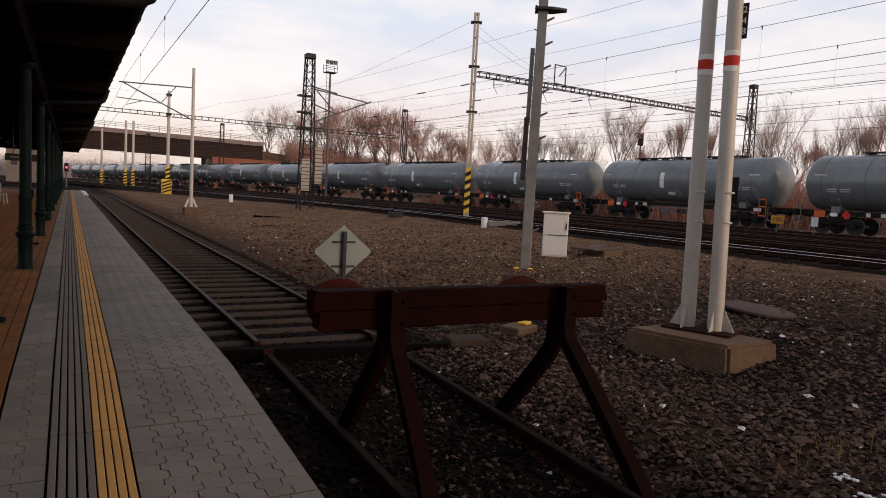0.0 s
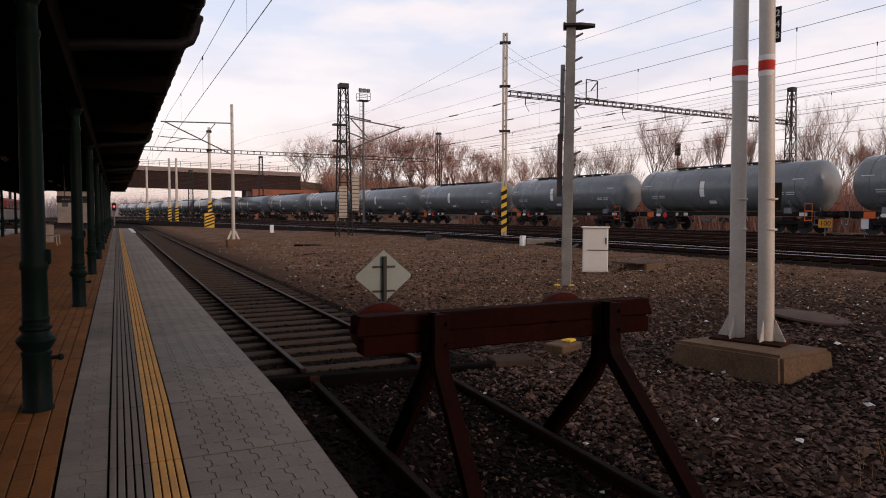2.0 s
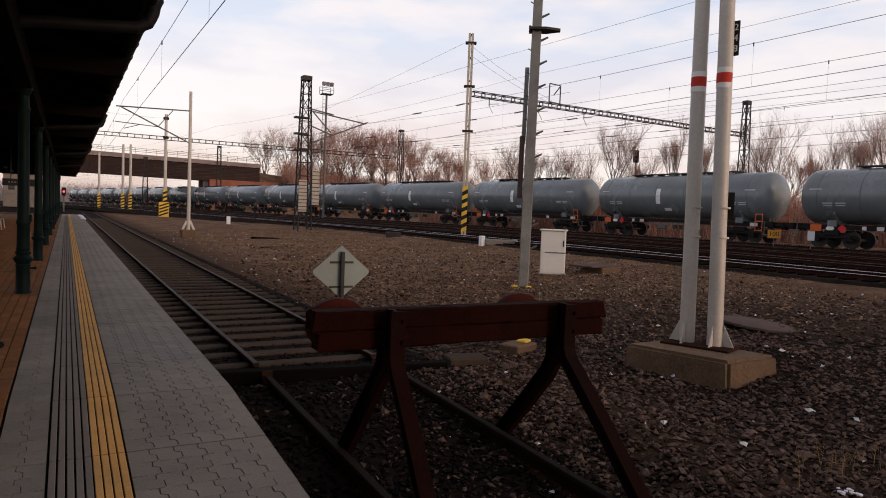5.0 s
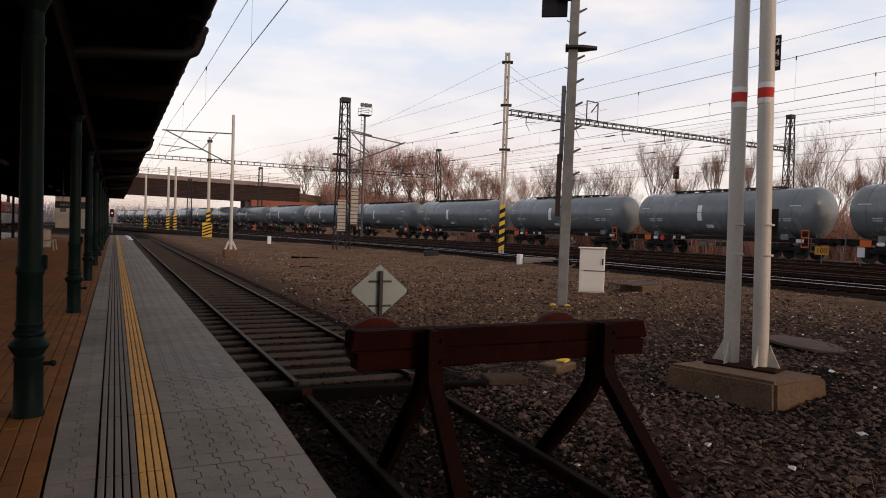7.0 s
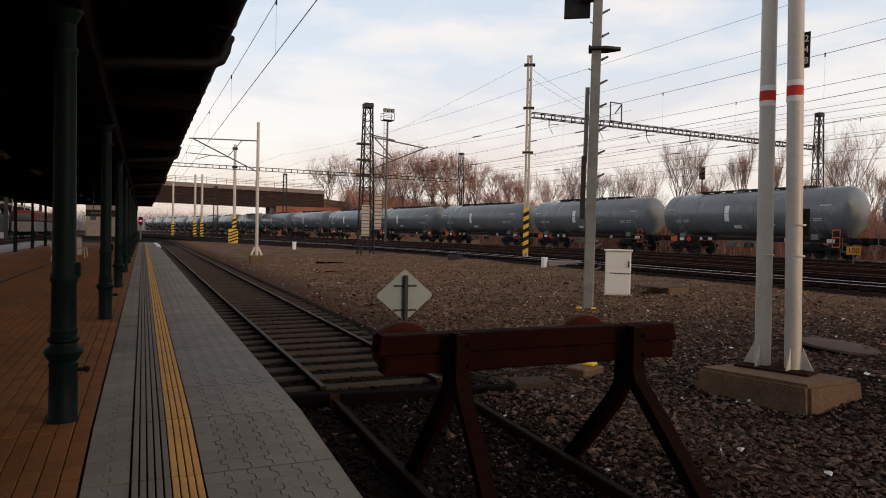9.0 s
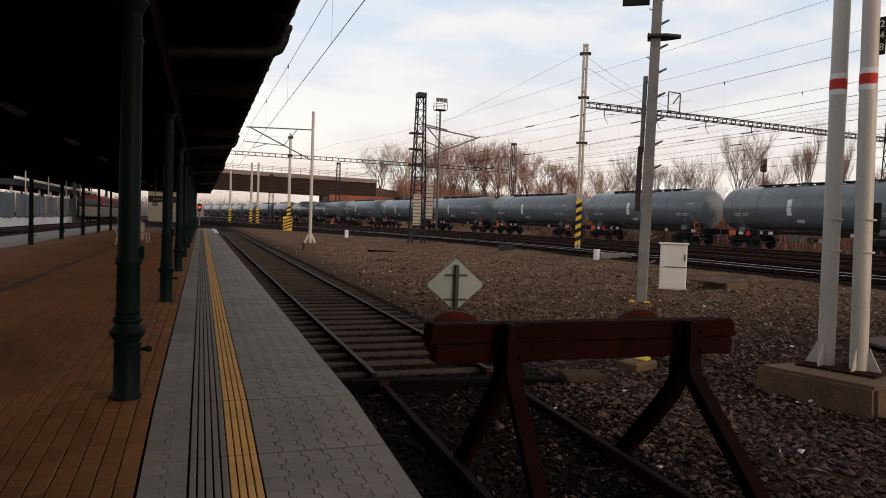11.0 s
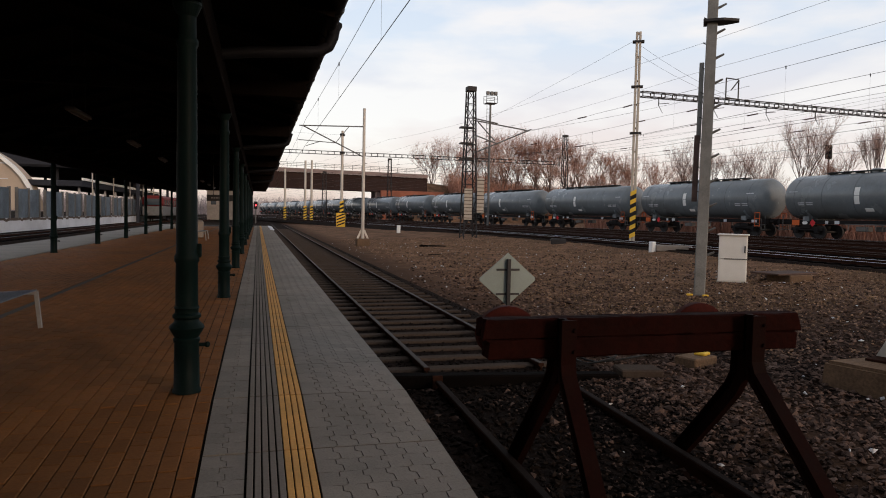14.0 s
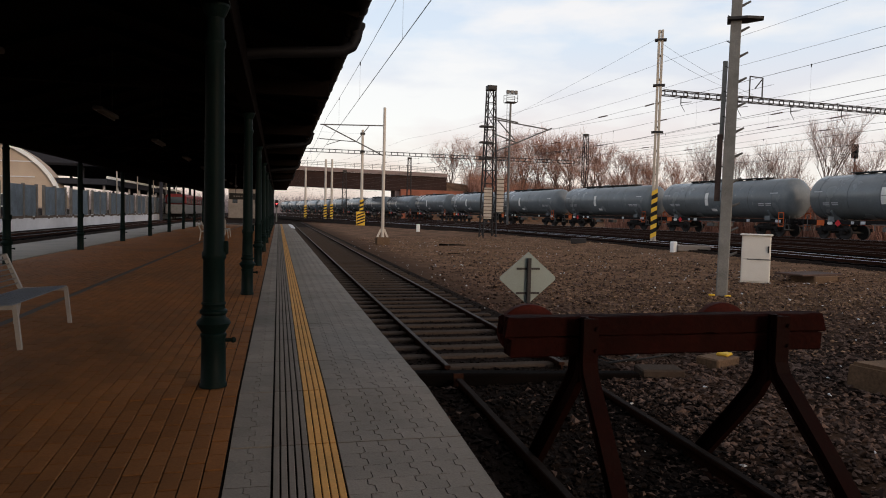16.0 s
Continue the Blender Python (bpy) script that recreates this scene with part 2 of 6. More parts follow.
M = dict(
    soil=mat("soil", (0.178, 0.103, 0.065), 0.95, scale=1.1, fine=9, var=0.65, bump=1.0, dist=0.08, dirt=(0.062, 0.038, 0.022), dirt_amt=0.7, spec=0.02),
    clod=mat("earth_clod", (0.185, 0.118, 0.08), 0.95, scale=4, fine=30, var=0.4, bump=0.4, pieces=0.6, spec=0.02),
    ballast=mat("ballast_bed", (0.062, 0.054, 0.052), 0.95, scale=2.0, fine=22, var=0.5, bump=1.0, dist=0.04, dirt=(0.05, 0.032, 0.026)),
    stone=mat("crushed_stone", (0.086, 0.057, 0.046), 0.9, scale=8, fine=50, var=0.35, bump=0.4, pieces=0.7, spec=0.02),
    # near-black stone: shade of platform and canopy put into the colour
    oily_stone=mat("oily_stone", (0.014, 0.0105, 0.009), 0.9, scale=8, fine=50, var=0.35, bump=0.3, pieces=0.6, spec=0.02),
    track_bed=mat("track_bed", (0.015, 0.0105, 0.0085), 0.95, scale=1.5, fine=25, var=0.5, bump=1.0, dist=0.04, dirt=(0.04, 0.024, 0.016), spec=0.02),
    rail_side=mat("rail_rust", (0.034, 0.015, 0.010), 0.85, scale=3, fine=40, var=0.4, spec=0.02),
    rail_top=mat("rail_head", (0.55, 0.54, 0.55), 0.45, 0.9, var=0.25, scale=1.0, fine=30, bump=0.05),
    rail_dull=mat("rail_head_dull", (0.095, 0.078, 0.068), 0.5, 0.7, var=0.3, scale=2.0, fine=30, bump=0.1),
    rail_brown=mat("rail_head_brown", (0.036, 0.025, 0.02), 0.55, 0.0, var=0.35, scale=2.0, fine=30, bump=0.1, spec=0.05),
    dark_plaster=mat("dark_plaster", (0.11, 0.085, 0.07), 0.9, scale=0.5, fine=12, var=0.2),
    stained_conc=mat("stained_concrete", (0.165, 0.104, 0.064), 0.9, scale=1.8, fine=30, var=0.5, bump=0.6, dirt=(0.07, 0.048, 0.034), dirt_amt=0.8),
    dull_red=mat("dull_red_paint", (0.14, 0.025, 0.024), 0.6, var=0.15),
    board_orange=mat("board_orange", (0.52, 0.24, 0.04), 0.6, var=0.12),
    rail_rusty=mat("rail_head_rusty", (0.022, 0.017, 0.0155), 0.8, 0.0, var=0.3, scale=2.0, fine=30, bump=0.1, spec=0.02),
    sleeper=mat("sleeper", (0.066, 0.050, 0.040), 0.9, scale=2, fine=35, var=0.35, bump=0.4, dirt=(0.035, 0.024, 0.019), dirt_amt=0.85, spec=0.02),
    # old dark wood, lowered further to include shade over the track end
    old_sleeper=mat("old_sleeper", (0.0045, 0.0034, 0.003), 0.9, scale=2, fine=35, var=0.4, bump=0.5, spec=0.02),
    concrete=mat("concrete", (0.24, 0.205, 0.175), 0.9, scale=1.5, fine=40, var=0.22, bump=0.25, dirt=(0.12, 0.10, 0.085), dirt_amt=0.6),
    slab=mat("paving_slab", (0.212, 0.183, 0.155), 0.72, scale=1.6, fine=70, var=0.22, bump=0.3, dirt=(0.125, 0.11, 0.09), dirt_amt=0.85, pieces=0.07, spec=0.3),
    joint=mat("joint_sand", (0.02, 0.018, 0.016), 0.95, scale=4, fine=80, var=0.4),
    guide=mat("guide_ridge", (0.195, 0.168, 0.145), 0.8, scale=2, fine=60, var=0.2, dirt=(0.15, 0.145, 0.14)),
    yellow=mat("yellow_paint", (0.63, 0.335, 0.11), 0.75, scale=3, fine=60, var=0.18, bump=0.15, dirt=(0.33, 0.22, 0.09), dirt_amt=0.6),
    brick=mat("clinker_paver", (0.2, 0.08, 0.025), 0.75, scale=1.2, fine=50, var=0.25, bump=0.3, dirt=(0.105, 0.052, 0.024), dirt_amt=0.7, pieces=0.13, spec=0.12),
    iron=mat("green_cast_iron", (0.0026, 0.0085, 0.008), 0.55, scale=5, fine=60, var=0.4, bump=0.1, dirt=(0.006, 0.008, 0.007), spec=0.06),
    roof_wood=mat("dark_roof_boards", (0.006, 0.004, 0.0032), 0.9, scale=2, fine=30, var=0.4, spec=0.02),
    roof_sheet=mat("roof_sheet", (0.06, 0.055, 0.055), 0.7, scale=2, fine=30, var=0.3),
    gutter=mat("gutter_zinc", (0.012, 0.012, 0.014), 0.6, 0.3, scale=3, fine=40, var=0.3),
    buffer_red=mat("faded_red_iron", (0.05, 0.0105, 0.0075), 0.7, scale=4, fine=40, var=0.4, bump=0.3, dirt=(0.02, 0.008, 0.006), dirt_amt=0.6, spec=0.03),
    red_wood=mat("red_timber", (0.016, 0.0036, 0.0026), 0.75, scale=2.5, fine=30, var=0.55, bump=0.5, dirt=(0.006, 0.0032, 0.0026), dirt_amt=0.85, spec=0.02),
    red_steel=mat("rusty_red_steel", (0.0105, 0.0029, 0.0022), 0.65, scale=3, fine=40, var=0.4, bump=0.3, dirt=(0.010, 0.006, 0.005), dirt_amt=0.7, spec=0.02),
    galv=mat("painted_mast", (0.52, 0.475, 0.42), 0.4, scale=1.2, fine=25, var=0.14, bump=0.08, dirt=(0.36, 0.305, 0.255), dirt_amt=0.55, spec=0.35),
    white_band=mat("white_band", (0.75, 0.73, 0.70), 0.6, var=0.1),
    red_band=mat("red_band", (0.55, 0.05, 0.035), 0.6, var=0.15),
    old_conc=mat("mast_concrete", (0.22, 0.215, 0.20), 0.85, scale=2.5, fine=40, var=0.3, bump=0.3, dirt=(0.10, 0.095, 0.09), dirt_amt=0.7),
    steel_dark=mat("dark_steel", (0.045, 0.042, 0.042), 0.6, 0.4, scale=3, fine=40, var=0.4),
    steel_grey=mat("grey_steel", (0.15, 0.145, 0.14), 0.6, 0.4, scale=3, fine=40, var=0.3),
    rust=mat("rusty_plate", (0.09, 0.06, 0.05), 0.85, scale=3, fine=40, var=0.4),
    cab=mat("cabinet_paint", (0.74, 0.71, 0.65), 0.55, scale=1.5, fine=40, var=0.08, bump=0.05, dirt=(0.55, 0.50, 0.43), dirt_amt=0.4),
    sign_back=mat("sign_back_sheet", (0.205, 0.238, 0.226), 0.5, 0.2, scale=3, fine=30, var=0.12, dirt=(0.22, 0.25, 0.24)),
    cream=mat("cream_board", (0.45, 0.40, 0.335), 0.7, scale=3, fine=30, var=0.15),
    black=mat("black_paint", (0.02, 0.02, 0.02), 0.6, var=0.3),
    stripe_y=mat("warning_yellow", (0.74, 0.47, 0.06), 0.6, var=0.15),
    tank=mat("tank_paint", (0.155, 0.174, 0.187), 0.25, 0.0, scale=0.7, fine=8, var=0.14, bump=0.03, dirt=(0.10, 0.105, 0.10), dirt_amt=0.55, spec=0.5),
    tank_band=mat("tank_band", (0.05, 0.055, 0.058), 0.6, var=0.2),
    tank_seam=mat("tank_seam", (0.095, 0.105, 0.112), 0.4, var=0.2),
    bogie=mat("bogie", (0.016, 0.014, 0.014), 0.8, scale=3, fine=30, var=0.4),
    white=mat("white_mark", (0.78, 0.78, 0.76), 0.6, var=0.08),
    orange=mat("orange_mark", (0.6, 0.13, 0.04), 0.6, var=0.1),
    red=mat("red_mark", (0.62, 0.04, 0.05), 0.6, var=0.1),
    bark=mat("bark", (0.16, 0.112, 0.092), 0.95, scale=3, fine=30, var=0.35),
    twig=mat("twigs", (0.44, 0.30, 0.25), 0.95, scale=1, fine=20, var=0.35, bump=0, pieces=0.35),
    twig_red=mat("brush_twigs", (0.38, 0.20, 0.145), 0.95, scale=0.2, fine=20, var=0.4, bump=0, pieces=0.4),
    far_twig=mat("far_twigs", (0.30, 0.255, 0.26), 0.95, scale=0.1, fine=4, var=0.3, bump=0, pieces=0.3),
    grass=mat("dry_grass", (0.25, 0.165, 0.085), 0.95, scale=0.4, fine=20, var=0.4, bump=0, pieces=0.35),
    bridge=mat("bridge_girder", (0.04, 0.024, 0.021), 0.8, scale=0.5, fine=8, var=0.3, bump=0.1),
    bridge_conc=mat("bridge_edge", (0.25, 0.19, 0.175), 0.85, scale=0.4, fine=8, var=0.2, bump=0.1),
    redbrick=mat("red_brick_wall", (0.26, 0.10, 0.065), 0.9, scale=0.5, fine=10, var=0.3),
    wire=mat("contact_wire", (0.05, 0.045, 0.045), 0.5, 0.5, var=0.2, bump=0),
    insul=mat("insulator", (0.10, 0.05, 0.04), 0.4, var=0.2),
    snow=mat("old_snow", (0.72, 0.73, 0.78), 0.8, scale=8, fine=60, var=0.12),
    bluepanel=mat("blue_grey_sheet", (0.2, 0.24, 0.28), 0.5, scale=1.2, fine=10, var=0.35, dirt=(0.11, 0.125, 0.14), dirt_amt=0.8),
    plaster=mat("pale_plaster", (0.6, 0.61, 0.64), 0.9, scale=0.6, fine=12, var=0.15, dirt=(0.36, 0.36, 0.38)),
    sand_plaster=mat("sand_plaster", (0.42, 0.34, 0.27), 0.9, scale=0.5, fine=10, var=0.15),
    white_steel=mat("bench_steel", (0.30, 0.285, 0.27), 0.45, 0.3, scale=4, fine=40, var=0.12),
    mesh_blue=mat("bench_mesh", (0.20, 0.23, 0.28), 0.5, 0.4, scale=4, fine=60, var=0.2),
    hall_dark=mat("dark_roof", (0.03, 0.032, 0.04), 0.8, var=0.3),
    lamp_red=glow("signal_red", (1.0, 0.04, 0.05), 6.0),
)
gl = bpy.data.materials.new("window_glass")
gl.use_nodes = True
gl.node_tree.nodes["Principled BSDF"].inputs["Base Color"].default_value = (0.03, 0.04, 0.05, 1)
gl.node_tree.nodes["Principled BSDF"].inputs["Roughness"].default_value = 0.1
M["glass"] = gl


# ---- building blocks ----
def box(bm, c, s, rz=0.0, bev=0.0, m=None):
    """A box at c of size s, turned by rz degrees."""
    r = bmesh.ops.create_cube(bm, size=1)
    vs = r["verts"]
    t = (m or pose(*c, 0, 0, rz)) @ Matrix.Diagonal((*s, 1))
    bmesh.ops.transform(bm, matrix=t, verts=vs)
    if bev:
        es = list({e for v in vs for e in v.link_edges})
        bmesh.ops.bevel(bm, geom=es, offset=bev, segments=1, affect="EDGES", profile=0.5)


def rod(bm, a, b, r, r2=None, seg=8, caps=True):
    """A round bar from a to b."""
    a, b = Vector(a), Vector(b)
    d = b - a
    if d.length < 1e-6:
        return
    m = Matrix.Translation((a + b) / 2) @ d.to_track_quat("Z", "Y").to_matrix().to_4x4()
    bmesh.ops.create_cone(bm, cap_ends=caps, segments=seg, radius1=r, radius2=r if r2 is None else r2, depth=d.length, matrix=m)


def bar(bm, a, b, w, h, up=(0, 0, 1)):
    """A square bar from a to b."""
    a, b = Vector(a), Vector(b)
    d = (b - a).normalized()
    u = Vector(up)
    x = d.cross(u)
    if x.length < 1e-4:
        x = d.cross(Vector((1, 0, 0)))
    x.normalize()
    u = x.cross(d)
    m = Matrix((x, d, u)).transposed().to_4x4()
    m.translation = (a + b) / 2
    box(bm, None, (w, (b - a).length, h), m=m)


def lathe(bm, prof, seg=20, base=(0, 0, 0)):
    """A turned body round z from (radius, height) pairs."""
    rings = []
    for r, z in prof:
        rings.append([bm.verts.new((base[0] + r * math.cos(2 * math.pi * i / seg), base[1] + r * math.sin(2 * math.pi * i / seg), base[2] + z)) for i in range(seg)])
    for p, q in zip(rings, rings[1:]):
        for i in range(seg):
            bm.faces.new((p[i], p[(i + 1) % seg], q[(i + 1) % seg], q[i]))
    bm.faces.new(rings[-1])
    bm.faces.new(list(reversed(rings[0])))


def sweep(bm, pts, section, closed=True):
    """Sweeps a section of (across, up) pairs along pts in plan."""
    rings = []
    for i, p in enumerate(pts):
        d = Vector(pts[min(i + 1, len(pts) - 1)]) - Vector(pts[max(i - 1, 0)])
        d.z = 0
        d.normalize()
        rt = Vector((d.y, -d.x, 0))
        rings.append([bm.verts.new(Vector(p) + rt * a + Vector((0, 0, u))) for a, u in section])
    n = len(section)
    for p, q in zip(rings, rings[1:]):
        for i in range(n if closed else n - 1):
            bm.faces.new((p[i], p[(i + 1) % n], q[(i + 1) % n], q[i]))
    if closed:
        bm.faces.new(rings[0])
        bm.faces.new(list(reversed(rings[-1])))


def mesh_of(name, bm, material, smooth=False):
    bmesh.ops.recalc_face_normals(bm, faces=bm.faces[:])
    me = bpy.data.meshes.new(name)
    bm.to_mesh(me)
    bm.free()
    me.materials.append(material)
    if smooth:
        me.shade_smooth()
        me.set_sharp_from_angle(angle=radians(40))
    return me


def part(name, bm, material, parent=None, label="", smooth=False):
    ob = new(name, mesh_of(name, bm, material, smooth))
    if parent:
        ob.parent = parent
    if label:
        ob["label"] = label
    return ob


def thing(name, at, label, category, group="", rz=0.0):
    e = new(name)
    e.empty_display_size = 0.2
    e.matrix_basis = pose(*at, 0, 0, rz)
    return tagged(e, label, category, group)


def setting(name, bm, material, label, category, smooth=False, kind="structure"):
    return tagged(part(name, bm, material, None, "", smooth), label, category, "", kind)


def sm(t):
    t = min(1, max(0, t))
    return t * t * (3 - 2 * t)


def shift(y):
    """How far the main line has swung towards the bay track at y."""
    if y < 30:
        return 0.0
    if y < 60:
        return 0.16 * (y - 30) ** 2 / 60
    return 0.16 * 15 + 0.16 * (y - 60)


def ground_z(x, y):
    x0 = x + shift(y) * sm((x - 4) / 16)
    z = -0.15 + 0.27 * sm((x0 - 5) / 10) + 0.36 * sm((x0 - 15.5) / 5)
    if x < -7.5:
        z = -0.15 + 0.12 * sm((-16 - x) / 4)
    # hollow behind the buffer stop, gravel heaped against the mast footing, earth heaped at the cable pit
    z -= 0.16 * sm((7.0 - y) / 3.5) * sm((4.7 - x) / 0.8) if x > 0 else 0.0
    z += 0.16 * math.exp(-((x - 8.75) ** 2 + (y - 6.1) ** 2) / 0.55) - 0.07 * math.exp(-((x - 6.7) ** 2 + (y - 5.5) ** 2) / 0.7)
    return z + 0.16 * math.exp(-((x - 16.3) ** 2 + (y - 17.2) ** 2) / 1.1)


def rise(x, y):
    return ground_z(x, y) + 0.035 * noise.noise(Vector((x * 0.35, y * 0.35, 0))) + 0.02 * noise.noise(Vector((x * 1.3, y * 1.3, 3)))


def line_y(x0, y0, y1, z, step=6.0):
    n = max(2, int((y1 - y0) / step))
    return [(x0 - shift(y0 + (y1 - y0) * i / n), y0 + (y1 - y0) * i / n, z) for i in range(n + 1)]


# ---- ground ----
def ground_material():
    m = M["soil"].copy()
    m.name = "yard_ground"
    n, l = m.node_tree.nodes, m.node_tree.links
    b = n["Principled BSDF"]
    soil_col = b.inputs["Base Color"].links[0].from_socket
    # dark gravel close by, its tone deepened for canopy and building shade
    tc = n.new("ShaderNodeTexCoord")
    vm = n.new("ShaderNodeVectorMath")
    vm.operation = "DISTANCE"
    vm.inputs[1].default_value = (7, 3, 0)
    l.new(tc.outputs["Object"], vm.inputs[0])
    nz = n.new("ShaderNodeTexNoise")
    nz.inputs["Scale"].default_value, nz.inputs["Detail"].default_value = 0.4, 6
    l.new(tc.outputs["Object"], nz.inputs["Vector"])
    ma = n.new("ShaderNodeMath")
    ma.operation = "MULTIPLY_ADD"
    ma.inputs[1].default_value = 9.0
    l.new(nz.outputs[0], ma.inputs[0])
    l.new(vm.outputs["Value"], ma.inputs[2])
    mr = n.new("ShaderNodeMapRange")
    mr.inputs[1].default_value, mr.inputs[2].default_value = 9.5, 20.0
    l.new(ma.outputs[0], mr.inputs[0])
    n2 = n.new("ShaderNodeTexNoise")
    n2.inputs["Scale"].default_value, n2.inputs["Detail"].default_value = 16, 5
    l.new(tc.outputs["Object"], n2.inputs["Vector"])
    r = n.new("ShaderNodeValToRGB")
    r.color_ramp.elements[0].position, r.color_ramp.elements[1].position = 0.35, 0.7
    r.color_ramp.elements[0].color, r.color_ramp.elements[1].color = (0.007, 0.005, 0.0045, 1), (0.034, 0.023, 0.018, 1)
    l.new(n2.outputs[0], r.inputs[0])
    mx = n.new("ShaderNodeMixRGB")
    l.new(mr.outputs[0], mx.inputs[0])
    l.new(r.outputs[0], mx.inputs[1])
    l.new(soil_col, mx.inputs[2])
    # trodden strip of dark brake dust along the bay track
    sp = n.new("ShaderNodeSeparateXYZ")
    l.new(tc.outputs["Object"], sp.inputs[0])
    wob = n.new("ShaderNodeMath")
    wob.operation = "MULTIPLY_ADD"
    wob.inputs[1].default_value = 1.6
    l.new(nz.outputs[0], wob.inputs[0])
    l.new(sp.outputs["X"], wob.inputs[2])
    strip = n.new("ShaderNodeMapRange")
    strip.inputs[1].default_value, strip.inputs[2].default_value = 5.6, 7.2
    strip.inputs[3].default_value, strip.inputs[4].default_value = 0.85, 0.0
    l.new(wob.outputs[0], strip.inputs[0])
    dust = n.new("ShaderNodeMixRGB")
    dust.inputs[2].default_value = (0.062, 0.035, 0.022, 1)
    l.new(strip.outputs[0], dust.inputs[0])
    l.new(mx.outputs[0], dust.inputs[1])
    # shade of platform and canopy painted between and beside the bay rails
    bay_shade = n.new("ShaderNodeMapRange")
    bay_shade.inputs[1].default_value, bay_shade.inputs[2].default_value = 4.6, 5.3
    bay_shade.inputs[3].default_value, bay_shade.inputs[4].default_value = 0.92, 0.0
    l.new(wob.outputs[0], bay_shade.inputs[0])
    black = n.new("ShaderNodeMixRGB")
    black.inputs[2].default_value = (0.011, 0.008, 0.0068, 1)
    l.new(bay_shade.outputs[0], black.inputs[0])
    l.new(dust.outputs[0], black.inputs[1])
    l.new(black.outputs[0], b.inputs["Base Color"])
    return m


def axis(stops):
    out = []
    for (a, b, step) in stops:
        k = max(1, round((b - a) / step))
        out += [a + (b - a) * i / k for i in range(k)]
    return out + [stops[-1][1]]


gx = axis([(-1500, -300, 300), (-300, -60, 40), (-60, -10, 5), (-10, 1, 2), (1, 26, 0.4), (26, 60, 1.5), (60, 160, 8), (160, 1500, 200)])
gy = axis([(-400, -40, 90), (-40, 0, 5), (0, 40, 0.45), (40, 120, 2), (120, 300, 12), (300, 3000, 300)])
verts, faces = [], []
for y in gy:
    for x in gx:
        verts.append((x, y, rise(x, y)))
nx = len(gx)
for j in range(len(gy) - 1):
    for i in range(nx - 1):
        a = j * nx + i
        faces.append((a, a + 1, a + nx + 1, a + nx))
me = bpy.data.meshes.new("ground")
me.from_pydata(verts, [], faces)
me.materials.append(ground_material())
me.shade_smooth()
tagged(new("ground", me), "brown soil and dark gravel of a railway yard", "ground", "", "structure")


# ---- stones ----
BAY_X = 2.75


def stones(name, spots, material, label):
    """Crushed stones: eight-sided lumps of their own size and turn, in one mesh."""
    base = np.array([(1, 0, 0), (0, 1, 0), (-1, 0, 0), (0, -1, 0), (0, 0, 1), (0, 0, -1)], float)
    tri = np.array([(0, 1, 4), (1, 2, 4), (2, 3, 4), (3, 0, 4), (1, 0, 5), (2, 1, 5), (3, 2, 5), (0, 3, 5)])
    rng = np.random.default_rng(5)
    n = len(spots)
    v = base[None] * rng.uniform(0.55, 1.15, (n, 6, 1)) * rng.uniform(0.6, 1.25, (n, 1, 3)) * np.array([1.15, 0.85, 0.55]) + rng.uniform(-0.18, 0.18, (n, 6, 3))
    ang = rng.uniform(0, 6.283, n)
    c, s = np.cos(ang), np.sin(ang)
    tilt = rng.uniform(-0.7, 0.7, n)
    ct, st = np.cos(tilt), np.sin(tilt)
    x, y, z = v[..., 0], v[..., 1], v[..., 2]
    y, z = y * ct[:, None] - z * st[:, None], y * st[:, None] + z * ct[:, None]
    x, y = x * c[:, None] - y * s[:, None], x * s[:, None] + y * c[:, None]
    sp = np.array(spots)
    v = np.stack([x, y, z], -1) * sp[:, None, 3:4] + sp[:, None, :3]
    f = (tri[None] + 6 * np.arange(n)[:, None, None]).reshape(-1, 3)
    me = bpy.data.meshes.new(name)
    me.from_pydata(v.reshape(-1, 3).tolist(), [], f.tolist())
    me.materials.append(material)
    return tagged(new(name, me), label, "gravel", "", "stuff")


rng = random.Random(3)
spots = []
while len(spots) < 30000:
    d = 1.2 + 32 * rng.random() ** 1.9
    a = radians(rng.uniform(12, 75))
    x, y = d * 1.15 * math.sin(a), d * 1.1 * math.cos(a)
    if x < 1.3 or x > 17 or (d > 9 and rng.random() < (d - 9) / 24 + 0.35 * noise.noise(Vector((x * 0.3, y * 0.3, 7)))):
        continue
    r = rng.uniform(0.026, 0.052) * (1 + 0.015 * d) * (1.5 if rng.random() < 0.04 else 1)
    spots.append((x, y, rise(x, y) + r * 0.3, r))
# stones in the bay track, coloured darker to stand in for shade
blackened = []
for i in range(9000):
    x, y = 1.3 + rng.random() * 2.9, 8.0 + 28 * rng.random() ** 1.5
    r = rng.uniform(0.018, 0.036)
    blackened.append((x, y, -0.105 + rng.uniform(-0.01, 0.012), r))
for i in range(5200):
    x, y = 1.3 + rng.random() * 3.1, 1 + 6.6 * rng.random()
    r = rng.uniform(0.025, 0.05)
    blackened.append((x, y, rise(x, y) + r * 0.3, r))
spots = [q for q in spots if not (q[0] < BAY_X + 1.15 and q[1] > 1) or rng.random() < 0.04]
for i in range(9000):
    x, y = BAY_X + 0.95 + 6.5 * rng.random() ** 1.2, 1 + 9 * rng.random()
    r = rng.uniform(0.018, 0.036)
    spots.append((x, y, rise(x, y) + r * 0.5, r))
for i in range(1500):
    x, y = BAY_X - 0.35 + 1.6 * rng.random() ** 0.8, 1.5 + 5.6 * rng.random()
    r = rng.uniform(0.016, 0.034)
    spots.append((x, y, rise(x, y) + r * 0.4, r))
stones("track_gravel", blackened, M["oily_stone"], "stones between the rails, darkened by painted platform and canopy shade")
